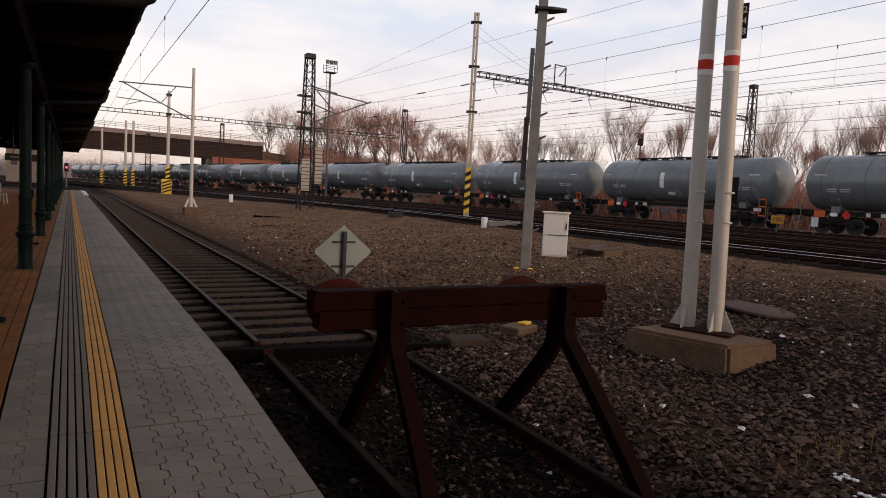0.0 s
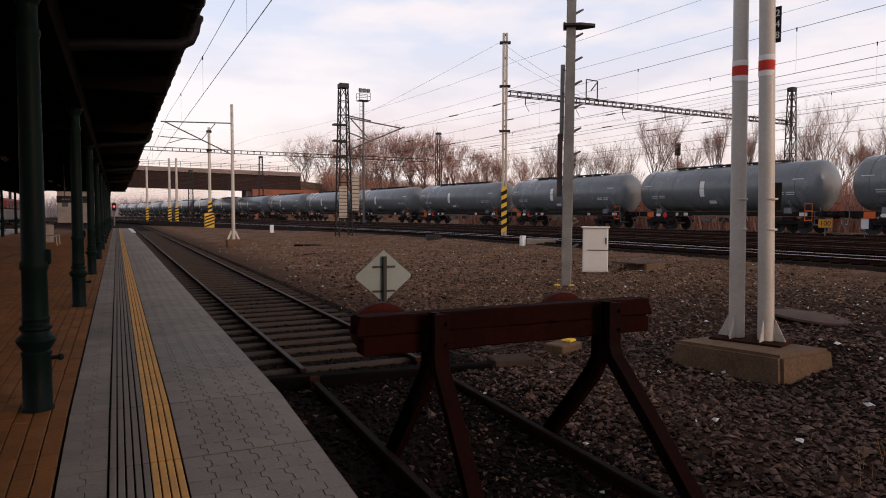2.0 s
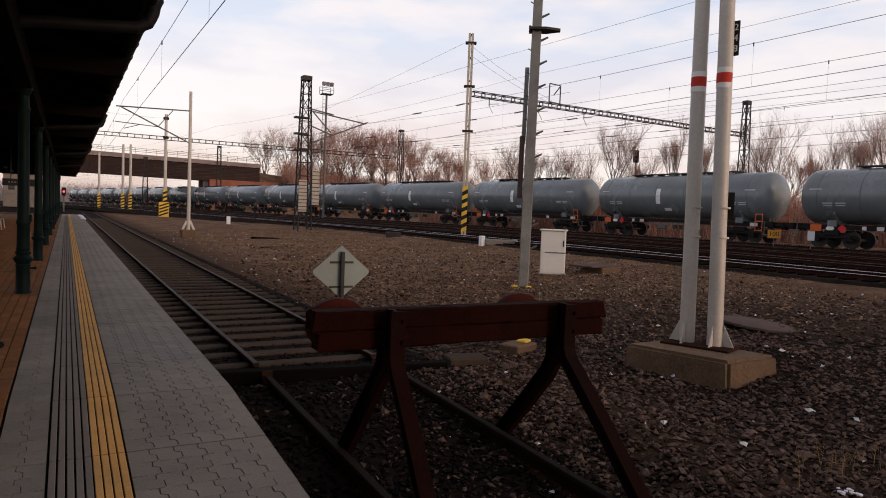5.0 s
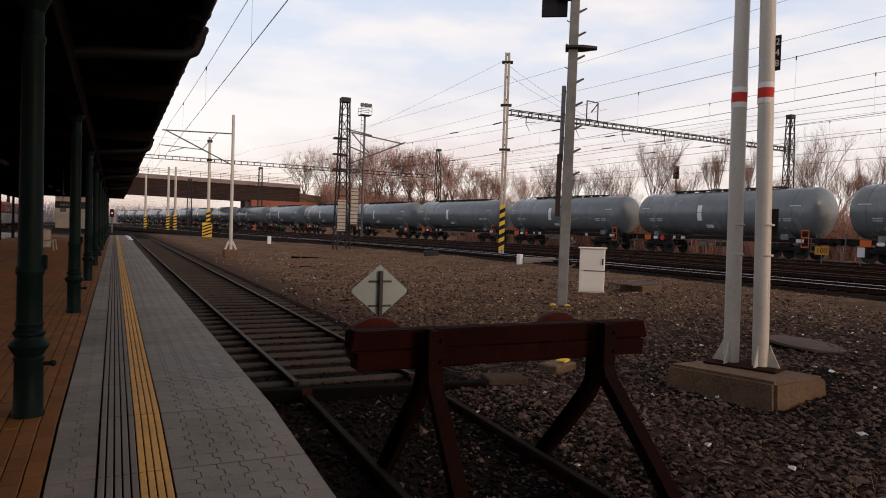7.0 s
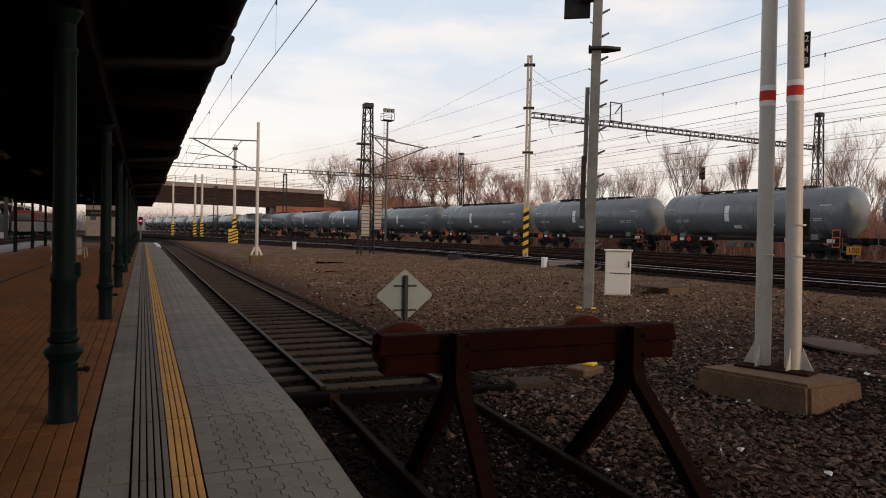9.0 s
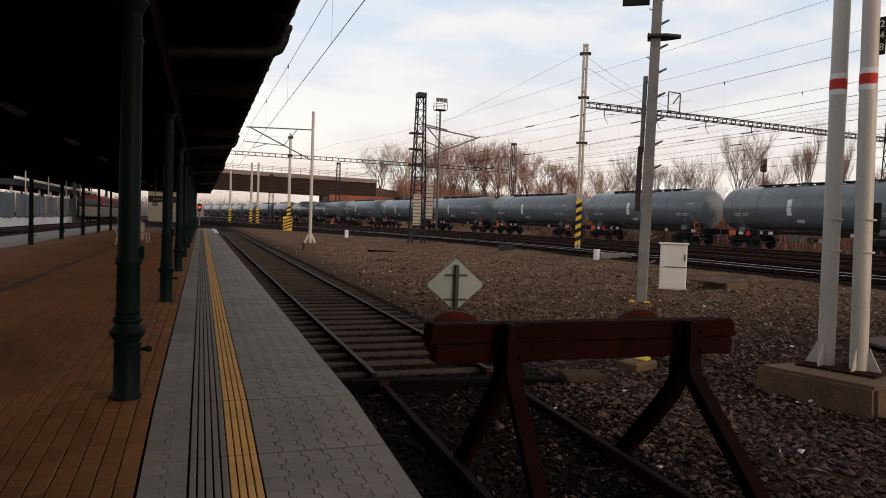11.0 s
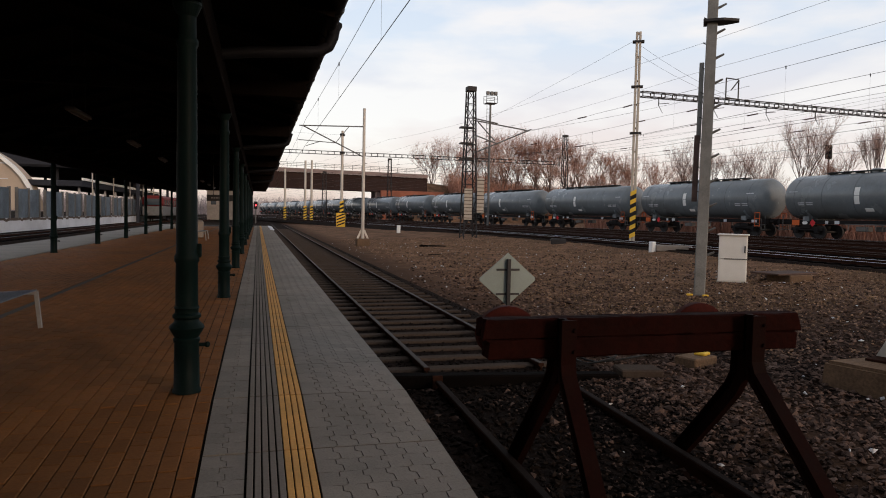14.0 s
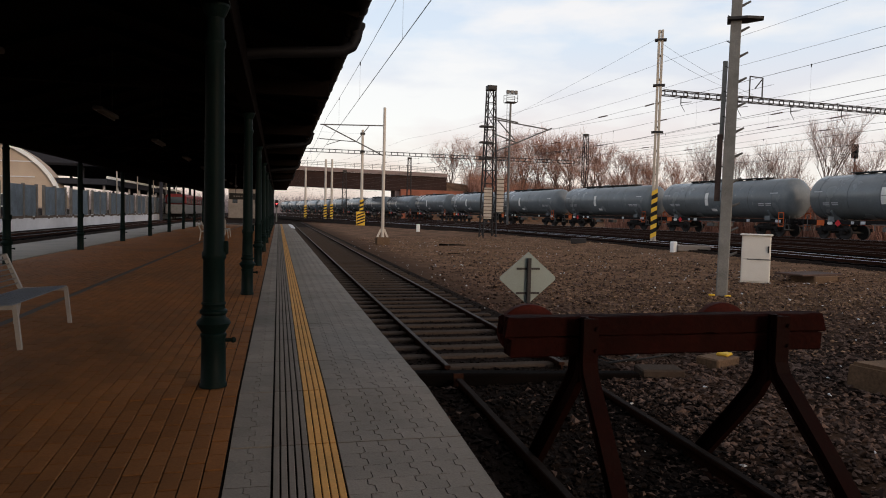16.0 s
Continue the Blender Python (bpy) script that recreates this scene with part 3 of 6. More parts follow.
stones("gravel", spots, M["stone"], "loose dark grey crushed stones between the tracks")
spots = [(rng.uniform(3, 18), 3 + 42 * rng.random() ** 1.3, 0, rng.uniform(0.012, 0.045)) for i in range(520)]
clods = []
for i in range(9000):
    x, y = 5.6 + 12.9 * rng.random(), 12 + 40 * rng.random() ** 1.3
    clods.append((x, y, rise(x, y) + 0.01, rng.uniform(0.025, 0.07)))
# paler clods imitate the brighter light on gravel beyond the shade
for i in range(5000):
    x, y = 6.5 + 11 * rng.random() ** 0.8, 7.2 + 10 * rng.random() ** 0.7
    clods.append((x, y, rise(x, y) + 0.02, rng.uniform(0.02, 0.05)))
stones("earth_clods", clods, M["clod"], "brown clods and small stones on the bare soil")
stones("pale_stone_chips", [(x, y, rise(x, y) + 0.04, r) for x, y, z, r in spots], M["plaster"], "scattered pale stone chips and bits of litter on the gravel")

# ---- tracks ----
RAIL = [(-0.075, -0.17), (0.075, -0.17), (0.075, -0.155), (0.012, -0.135), (0.010, -0.045), (0.036, -0.035), (0.036, -0.004), (-0.036, -0.004), (-0.036, -0.035), (-0.010, -0.045), (-0.012, -0.135), (-0.075, -0.155)]
HEAD = [(-0.033, -0.003), (0.033, -0.003), (0.028, 0.003), (-0.028, 0.003)]


def offset_line(pts, off):
    out = []
    for i, p in enumerate(pts):
        d = Vector(pts[min(i + 1, len(pts) - 1)]) - Vector(pts[max(i - 1, 0)])
        d.normalize()
        out.append((p[0] + d.y * off, p[1] - d.x * off, p[2]))
    return out


def track(pts, label, head, sleeper_mat, near, far, sleeper_z=-0.19, bed=True, wide=0.26, step=0.62, bed_z=-0.16):
    t = thing("railway_track", pts[0], label, "track", "railway tracks")
    lp = [tuple(Vector(p) - Vector(pts[0])) for p in pts]
    if bed:
        bm = bmesh.new()
        sweep(bm, lp, [(-2.3, -0.55), (2.3, -0.55), (1.55, bed_z), (-1.55, bed_z)])
        part("ballast_bed", bm, M["track_bed"], t, "dark ballast bed")
    for off in (-0.752, 0.752):
        line = offset_line(lp, off)
        bm = bmesh.new()
        sweep(bm, line, RAIL)
        r = part("rail", bm, M["rail_side"], t, "rusty brown steel rail")
        bm = bmesh.new()
        sweep(bm, line, HEAD)
        part("rail_head", bm, head, r, "worn shiny running surface")
    bm = bmesh.new()
    box(bm, (0, 0, 0), (2.5, wide, 0.16), 0, 0.02)
    sl = mesh_of("sleeper", bm, sleeper_mat)
    y = near
    while y < far:
        ob = new("sleeper", sl)
        ob.parent = t
        ob.matrix_basis = pose(rng.uniform(-0.02, 0.02) - (shift(y) - shift(pts[0][1]) if len(pts) > 2 else 0), y - pts[0][1], sleeper_z + (pts[-1][2] - pts[0][2]) * (y - pts[0][1]) / (pts[-1][1] - pts[0][1]), 0, 0, rng.uniform(-0.7, 0.7))
        y += step
    return t


track([(BAY_X, 8.0, 0.0), (BAY_X, 110.0, 0.0)], "bay platform track with brown rails on grey sleepers", M["rail_brown"], M["sleeper"], 8.3, 80, -0.145, True, 0.2, 0.62, -0.105)
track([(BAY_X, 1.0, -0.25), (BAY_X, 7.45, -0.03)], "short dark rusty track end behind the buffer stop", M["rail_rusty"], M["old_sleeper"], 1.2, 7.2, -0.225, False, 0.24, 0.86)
for k, x0 in enumerate((20.2, 24.4, 28.6, 32.8, 37.0)):
    zt = 0.60 + 0.05 * k
    track(line_y(x0, -40, 260, zt, 5.0), "main line track with worn rails on dark ballast", M["rail_top"] if k in (0, 4) else M["rail_dull"], M["old_sleeper"], 8, 60 if k < 2 else 8.1)
for x0 in (-10.2, -14.4):
    track([(x0, -30, 0.12), (x0, 260, 0.12)], "dark platform track with brown rails", M["rail_dull"], M["old_sleeper"], 20, 60)

# ---- platform ----
PLAT_Y0, PLAT_Y1, PZ = -10.4, 66.0, 0.55
FALL = 0.055


def plat_z(y):
    """The platform falls gently towards the track's end."""
    return PZ - FALL * min(5.0, max(0.0, 4.97 - y))


FALL_LINE = [(0, y, plat_z(y) - PZ) for y in (PLAT_Y0, -0.03, 4.97, PLAT_Y1)]
bm = bmesh.new()
sweep(bm, FALL_LINE, [(-8.3, -0.6), (0.95, -0.6), (0.95, 0.505), (-8.3, 0.505)])
setting("platform", bm, M["concrete"], "concrete body of the station platform", "platform")
bm = bmesh.new()
sweep(bm, FALL_LINE, [(-8.32, 0.498), (1.05, 0.498), (1.05, 0.528), (-8.32, 0.528)])
setting("platform_bedding", bm, M["joint"], "dark sand bed showing in the paving joints", "platform")
bm = bmesh.new()
v = [bm.verts.new(p) for p in ((-8.3, 66, -0.3), (1.05, 66, -0.3), (-8.3, 66, 0.54), (1.05, 66, 0.54), (-8.3, 78, -0.3), (1.05, 78, -0.3), (-8.3, 78, -0.1), (1.05, 78, -0.1))]
for f in ((0, 1, 3, 2), (4, 6, 7, 5), (2, 3, 7, 6), (0, 4, 5, 1), (0, 2, 6, 4), (1, 5, 7, 3)):
    bm.faces.new([v[i] for i in f])
setting("platform_ramp", bm, M["concrete"], "concrete ramp at the platform's far end", "platform")

# ---- canopy roof ----
CY0, CY1 = -10.4, 62.0
paving = tagged(new("pavement"), "grey paving of the platform edge with tactile strips", "pavement", "", "structure")


def roof():
    pr = [(0.74, 3.95), (-3.1, 5.0), (-7.15, 3.62)]
    for i, (a, b) in enumerate(zip(pr, pr[1:])):
        bm = bmesh.new()
        vs = []
        for y in (CY0, CY1):
            for (x, z) in (a, b):
                vs.append(bm.verts.new((x, y, z)))
                vs.append(bm.verts.new((x, y, z + 0.09)))
        for f in ((0, 2, 6, 4), (1, 5, 7, 3), (0, 1, 3, 2), (4, 6, 7, 5), (0, 4, 5, 1), (2, 3, 7, 6)):
            bm.faces.new([vs[k] for k in f])
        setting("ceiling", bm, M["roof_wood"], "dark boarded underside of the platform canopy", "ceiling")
    return pr


ROOF = roof()


def roof_z(x):
    (x0, z0), (x1, z1), (x2, z2) = ROOF
    return z0 + (z1 - z0) * (x0 - x) / (x0 - x1) if x > x1 else z1 + (z2 - z1) * (x1 - x) / (x1 - x2)


frame_thing = thing("canopy_timberwork", (0, 0, 0), "dark timber beams and rafters carrying the canopy", "roof frame")
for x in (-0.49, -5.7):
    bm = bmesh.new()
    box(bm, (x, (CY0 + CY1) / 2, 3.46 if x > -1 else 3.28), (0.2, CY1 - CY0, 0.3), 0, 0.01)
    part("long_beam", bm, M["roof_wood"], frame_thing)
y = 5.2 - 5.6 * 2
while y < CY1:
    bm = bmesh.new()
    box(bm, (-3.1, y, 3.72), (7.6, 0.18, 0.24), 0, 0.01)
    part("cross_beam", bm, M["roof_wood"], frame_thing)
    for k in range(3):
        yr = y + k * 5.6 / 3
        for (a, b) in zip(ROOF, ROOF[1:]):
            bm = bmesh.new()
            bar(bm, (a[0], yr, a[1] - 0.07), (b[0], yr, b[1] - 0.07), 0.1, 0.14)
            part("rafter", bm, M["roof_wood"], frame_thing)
    y += 5.6

gut = thing("roof_gutter", (0.765, 0, 3.96), "dark zinc gutter along the canopy's edge", "gutter")
bm = bmesh.new()
sec = [(0.075 * math.cos(a), 0.075 * math.sin(a)) for a in [math.pi + math.pi * i / 8 for i in range(9)]] + [(0.066 * math.cos(a), 0.066 * math.sin(a)) for a in [2 * math.pi - math.pi * i / 8 for i in range(9)]]
sweep(bm, [(0, CY0, 0), (0, CY1, 0)], sec)
part("trough", bm, M["gutter"], gut, "", True)
y = CY0 + 0.5
while y < CY1:
    bm = bmesh.new()
    rings = []
    for i in range(9):
        a = math.pi + math.pi * i / 8
        rings.append([bm.verts.new((r * math.cos(a), y + d, r * math.sin(a))) for r, d in ((0.077, -0.015), (0.085, -0.015), (0.085, 0.015), (0.077, 0.015))])
    for p, q in zip(rings, rings[1:]):
        for i in range(4):
            bm.faces.new((p[i], p[(i + 1) % 4], q[(i + 1) % 4], q[i]))
    bm.faces.new(rings[0])
    bm.faces.new(list(reversed(rings[-1])))
    part("bracket", bm, M["gutter"], gut)
    y += 0.95


def downpipe(y):
    d = thing("downpipe", (0.80, y, 3.93), "dark zinc rainwater pipe curving in under the canopy", "pipe", "downpipes")
    pts = [(0, 0, 0), (0, 0, -0.10), (-0.05, 0, -0.21), (-0.16, 0, -0.27), (-0.32, 0, -0.29), (-0.9, 0, -0.34), (-1.33, 0, -0.40)]
    bm = bmesh.new()
    for a, b in zip(pts, pts[1:]):
        rod(bm, a, b, 0.062, seg=12)
    for p in pts[1:-1]:
        bmesh.ops.create_uvsphere(bm, u_segments=12, v_segments=8, radius=0.062, matrix=Matrix.Translation(p))
    part("pipe", bm, M["gutter"], d, "", True)
    bm = bmesh.new()
    lathe(bm, [(0.062, -0.1), (0.075, -0.03), (0.10, 0.02), (0.10, 0.05)], 14)
    part("funnel", bm, M["gutter"], d, "", True)


for y in (7.85, 19.05, 30.25, 41.45):
    downpipe(y)
lg = thing("roof_gutter", (-7.2, 0, 3.65), "dark zinc gutter along the canopy's far side", "gutter")
bm = bmesh.new()
sweep(bm, [(0, CY0, 0), (0, CY1, 0)], sec)
part("trough", bm, M["gutter"], lg, "", True)


# unseen station building added behind the canopy, closing the track's end, to block skylight
sb = tagged(new("wall_south"), "unseen dark plastered building added at the track's end to block light", "wall", "", "structure")
bm = bmesh.new()
box(bm, (-5.0, -12.0, 5.0), (24.0, 3.0, 11.0), 0, 0.05)
part("wall", bm, M["dark_plaster"], sb)
for k in range(6):
    bm = bmesh.new()
    box(bm, (-14.5 + 3.8 * k, -10.48, 6.4), (1.3, 0.08, 2.0), 0, 0.01)
    part("window", bm, M["glass"], sb, "dark window")

# ---- cast iron columns ----
def column():
    c = thing("canopy_column", (-0.49, 5.2, PZ), "dark green cast-iron column with moulded rings", "column", "canopy columns")
    bm = bmesh.new()
    lathe(bm, [(0.098, 0), (0.098, 0.02), (0.0896, 0.03), (0.0854, 0.36), (0.0924, 0.375), (0.0924, 0.39), (0.0826, 0.4)], 24)
    part("base_drum", bm, M["iron"], c, "", True)
    bm = bmesh.new()
    lathe(bm, [(0.0826, 0.4), (0.1155, 0.455), (0.1225, 0.47), (0.1155, 0.485), (0.0875, 0.51), (0.084, 0.53), (0.098, 0.545), (0.098, 0.56), (0.0805, 0.575), (0.0805, 0.6), (0.0875, 0.61), (0.0826, 0.625)], 24)
    part("collar", bm, M["iron"], c, "", True)
    bm = bmesh.new()
    lathe(bm, [(0.0784, 0.625), (0.0756, 0.93), (0.0854, 0.945), (0.0854, 0.98), (0.0742, 1.0), (0.0686, 1.9), (0.0658, 2.45), (0.0756, 2.47), (0.0756, 2.5), (0.063, 2.52), (0.0616, 2.7)], 24)
    part("shaft", bm, M["iron"], c, "", True)
    bm = bmesh.new()
    lathe(bm, [(0.0616, 2.66), (0.0805, 2.7), (0.098, 2.74), (0.098, 2.765)], 24)
    box(bm, (0, 0, 2.775), (0.2, 0.2, 0.03), 0, 0.005)
    part("capital", bm, M["iron"], c)
    bm = bmesh.new()
    rod(bm, (0.08, 0, 0.34), (0.135, 0.0, 0.34), 0.014)
    bmesh.ops.create_uvsphere(bm, u_segments=10, v_segments=6, radius=0.022, matrix=Matrix.Translation((0.14, 0, 0.34)))
    part("bolt", bm, M["iron"], c)
    bm = bmesh.new()
    box(bm, (0.08, 0.0, 1.02), (0.04, 0.045, 0.10), 0, 0.008)
    part("lug", bm, M["iron"], c)
    return c


col0 = column()
for k in range(-2, 11):
    if k:
        copy_thing(col0, pose(-0.49, 5.2 + 5.6 * k, plat_z(5.2 + 5.6 * k)))
for k in range(-2, 11):
    copy_thing(col0, pose(-5.7, 5.2 + 5.6 * k, plat_z(5.2 + 5.6 * k)))


# ---- bench ----
def bench():
    b = thing("bench", (-2.29, 6.75, PZ), "pale steel platform bench with a wire mesh seat", "bench", "benches")
    b.matrix_basis = pose(-2.29, 6.75, PZ) @ Matrix.Diagonal((1.0, 1.0, 0.86, 1.0))
    for y in (0.0, 1.5):
        bm = bmesh.new()
        bar(bm, (0.02, y, 0), (-0.02, y, 0.47), 0.038, 0.038)
        part("leg", bm, M["white_steel"], b)
        bm = bmesh.new()
        bar(bm, (-0.52, y, 0), (-0.46, y, 0.45), 0.038, 0.038)
        part("leg", bm, M["white_steel"], b)
        bm = bmesh.new()
        bar(bm, (-0.02, y, 0.45), (-0.48, y, 0.43), 0.05, 0.05)
        part("seat_rail", bm, M["white_steel"], b)
        bm = bmesh.new()
        bar(bm, (-0.46, y, 0.43), (-0.62, y, 0.88), 0.04, 0.04)
        part("back_post", bm, M["white_steel"], b)
    bm = bmesh.new()
    for k in range(24):
        rod(bm, (-0.03, -0.05 + 1.6 * k / 23, 0.475), (-0.46, -0.05 + 1.6 * k / 23, 0.445), 0.006, seg=5)
    for k in range(12):
        x = -0.03 - 0.43 * k / 11
        rod(bm, (x, -0.05, 0.475 + (x + 0.03) * 0.07), (x, 1.55, 0.475 + (x + 0.03) * 0.07), 0.008, seg=5)
    part("seat", bm, M["mesh_blue"], b, "blue-grey wire mesh seat")
    for k in range(7):
        bm = bmesh.new()
        rod(bm, (-0.49 - 0.125 * k / 6, -0.05, 0.52 + 0.36 * k / 6), (-0.49 - 0.125 * k / 6, 1.55, 0.52 + 0.36 * k / 6), 0.009, seg=6)
        part("backrest_rod", bm, M["steel_grey"], b, "grey wire backrest")
    return b


b0 = bench()
copy_thing(b0, pose(-2.6, 29.0, PZ))
copy_thing(b0, pose(-2.2, 31.5, PZ))

# lamps under the canopy
def canopy_lamp():
    t = thing("canopy_lamp", (-3.1, 8.0, 3.55), "unlit fluorescent lamp hung under the canopy", "lamp", "canopy lamps")
    bm = bmesh.new()
    box(bm, (0, 0, 0), (0.16, 1.3, 0.07), 0, 0.015)
    part("housing", bm, M["steel_grey"], t)
    bm = bmesh.new()
    rod(bm, (0, -0.6, -0.055), (0, 0.6, -0.055), 0.02, seg=10)
    part("tube", bm, M["steel_grey"], t, "grey dusty unlit tube")
    for y in (-0.45, 0.45):
        bm = bmesh.new()
        rod(bm, (0, y, 0.03), (0, y, 1.44), 0.008, seg=6)
        part("hanger", bm, M["steel_dark"], t)
    return t


lamp0 = canopy_lamp()
for k in range(-2, 9):
    if k:
        copy_thing(lamp0, pose(-3.1, 8.0 + 5.6 * k, 3.55))

# litter bin
lb = thing("litter_bin", (-2.83, 34.83, PZ), "pale concrete litter bin standing on the platform", "litter bin")
bm = bmesh.new()
lathe(bm, [(0.26, 0.0), (0.30, 0.03), (0.31, 0.75), (0.29, 0.78), (0.24, 0.78)], 20)
part("drum", bm, M["concrete"], lb, "", True)
bm = bmesh.new()
lathe(bm, [(0.255, 0.775), (0.27, 0.79), (0.27, 0.83), (0.1, 0.86)], 20)
part("rim", bm, M["steel_grey"], lb, "", True)

# hanging platform board
hb = thing("hanging_sign", (-1.05, 27.6, 2.30), "dark sign board hung under the canopy, seen edge on", "sign")
bm = bmesh.new()
box(bm, (-0.2, 0, 0.05), (1.29, 0.10, 0.24), 0, 0.01)
part("board", bm, M["black"], hb)
for x in (-0.6, 0.3):
    bm = bmesh.new()
    rod(bm, (x, 0, 0.16), (x, 0, 1.75), 0.015)
    part("hanger", bm, M["steel_dark"], hb)
bm = bmesh.new()
for k in range(7):
    box(bm, (-0.65 + 0.09 * k, -0.052, 0.05), (0.06, 0.004, 0.05))
part("lettering", bm, M["steel_grey"], hb, "grey unreadable lettering bars")


# ---- buffer stop ----
bs = thing("buffer_stop", (BAY_X, 4.45, 0), "old buffer stop of bent rails with a dark red timber beam", "buffer stop")
def hewn(y, z, x0, x1, d, h, seed):
    """A weathered timber with uneven faces, worn edges and ragged ends."""
    bm, r = bmesh.new(), random.Random(seed)
    shape = [(-0.5, -0.42), (-0.44, -0.5), (0.44, -0.5), (0.5, -0.42), (0.5, 0.42), (0.44, 0.5), (0.1, 0.5), (-0.2, 0.5), (-0.44, 0.5), (-0.5, 0.42)]
    rings, n = [], 26
    for i in range(n + 1):
        end = i in (0, n)
        x = x0 + (x1 - x0) * i / n
        rings.append([bm.verts.new((x + (r.uniform(-0.022, 0.022) if end else 0), y + u * d + r.uniform(-0.0035, 0.0035), z + v * h + r.uniform(-0.004, 0.004))) for u, v in shape])
    m = len(shape)
    for p, q in zip(rings, rings[1:]):
        for i in range(m):
            bm.faces.new((p[i], p[(i + 1) % m], q[(i + 1) % m], q[i]))
    for ring, flip in ((rings[0], True), (rings[-1], False)):
        c = bm.verts.new(sum((v.co for v in ring), Vector()) / m)
        for i in range(m):
            bm.faces.new((ring[i], ring[(i + 1) % m], c))
    bmesh.ops.recalc_face_normals(bm, faces=bm.faces[:])
    return bm


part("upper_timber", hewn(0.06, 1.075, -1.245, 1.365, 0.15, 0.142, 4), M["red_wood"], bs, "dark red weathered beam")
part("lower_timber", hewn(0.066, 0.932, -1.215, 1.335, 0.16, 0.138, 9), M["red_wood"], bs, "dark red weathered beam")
SEC = [(-0.0488, 0.018), (0.0488, 0.018), (0.0488, 0.0285), (0.0075, 0.0405), (0.0075, 0.0968), (0.0255, 0.1043), (0.0255, 0.1305), (-0.0255, 0.1305), (-0.0255, 0.1043), (-0.0075, 0.0968), (-0.0075, 0.0405), (-0.0488, 0.0285)]


def bent_rail(bm, pts, x):
    """An old rail bent in the y-z plane, its foot towards the inner side."""
    rings = []
    for i, p in enumerate(pts):
        a, b = Vector(pts[max(i - 1, 0)]), Vector(pts[min(i + 1, len(pts) - 1)])
        d = (b - a).normalized()
        nrm = Vector((-d.y, d.x))
        rings.append([bm.verts.new((x + s * 1.15, p[0] + nrm.x * (u - 0.075) * 1.15, p[1] + nrm.y * (u - 0.075) * 1.15)) for s, u in SEC])
    n = len(SEC)
    for p, q in zip(rings, rings[1:]):
        for i in range(n):
            bm.faces.new((p[i], p[(i + 1) % n], q[(i + 1) % n], q[i]))
    bm.faces.new(rings[0])
    bm.faces.new(list(reversed(rings[-1])))


STRUTS = {-0.675: ([(-0.085, 1.15), (-0.085, 0.84), (-0.11, 0.74), (-0.17, 0.65), (-0.37, 0.37), (-0.70, -0.12), (-0.84, -0.33)], [(0.98, -0.38), (0.80, -0.17), (0.30, 0.41), (0.13, 0.60), (0.04, 0.72), (0.02, 0.82), (0.02, 1.13)]),
          0.88: ([(-0.085, 1.15), (-0.085, 0.80), (-0.13, 0.69), (-0.24, 0.59), (-0.60, 0.25), (-0.94, -0.09), (-1.10, -0.25)], [(0.88, -0.32), (0.74, -0.16), (0.33, 0.28), (0.10, 0.54), (0.03, 0.66), (0.02, 0.78), (0.02, 1.13)])}
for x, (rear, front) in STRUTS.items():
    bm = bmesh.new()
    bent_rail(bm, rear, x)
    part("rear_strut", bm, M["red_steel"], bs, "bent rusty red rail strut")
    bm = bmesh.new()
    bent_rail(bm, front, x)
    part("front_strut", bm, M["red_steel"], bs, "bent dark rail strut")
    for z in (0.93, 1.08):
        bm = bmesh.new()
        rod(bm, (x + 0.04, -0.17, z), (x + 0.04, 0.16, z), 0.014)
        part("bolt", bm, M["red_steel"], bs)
for x in (-0.91, 0.78):
    bm = bmesh.new()
    prof = [(0.0, 0.0), (0.11, 0.0), (0.11, 0.10), (0.085, 0.11), (0.085, 0.26), (0.18, 0.265), (0.208, 0.285), (0.21, 0.345), (0.19, 0.372), (0.06, 0.385)]
    lathe(bm, [(max(r * 0.98, 0.002), z) for r, z in prof], 24)
    bmesh.ops.transform(bm, matrix=pose(x, 0.14, 0.972, -90, 0, 0) @ Matrix.Diagonal((1.18, 1.0, 1.0, 1.0)), verts=bm.verts[:])
    part("buffer", bm, M["buffer_red"], bs, "round red buffer head", True)

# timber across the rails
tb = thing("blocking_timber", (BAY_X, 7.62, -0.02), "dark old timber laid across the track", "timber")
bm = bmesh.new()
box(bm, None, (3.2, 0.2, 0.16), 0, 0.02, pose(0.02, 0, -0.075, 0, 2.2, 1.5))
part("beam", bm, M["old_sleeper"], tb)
for x in (-0.75, 0.75):
    bm = bmesh.new()
    box(bm, (x, -0.115, -0.07 - 0.038 * x), (0.12, 0.03, 0.16), 0, 0.005)
    part("clamp", bm, M["rail_side"], tb)
for (x, y, sx, sy, sz, rz) in ((4.45, 9.2, 0.5, 0.28, 0.2, 20), (4.72, 7.72, 0.55, 0.36, 0.14, -12)):
    bm = bmesh.new()
    box(bm, (0, 0, sz / 2), (sx, sy, sz), rz, 0.02)
    c = thing("concrete_block", (x, y, rise(x, y) - 0.03), "dirty dark concrete block lying in the gravel", "block", "loose blocks")
    part("block", bm, M["sleeper"], c)

# ---- diamond sign seen from behind ----
ds = thing("diamond_sign", (4.74, 12.55, rise(4.74, 12.55)), "back of a grey sheet-metal diamond sign on a dark post", "sign")
bm = bmesh.new()
pts = [(0, 0.52), (0.575, 0.03), (0.575, -0.03), (0, -0.52), (-0.575, -0.03), (-0.575, 0.03)]
zc = 1.15 - 0.52 - rise(4.74, 12.55)
f0 = [bm.verts.new((x, 0.0, zc + z)) for x, z in pts]
f1 = [bm.verts.new((x, 0.02, zc + z)) for x, z in pts]
bm.faces.new(f0), bm.faces.new(list(reversed(f1)))
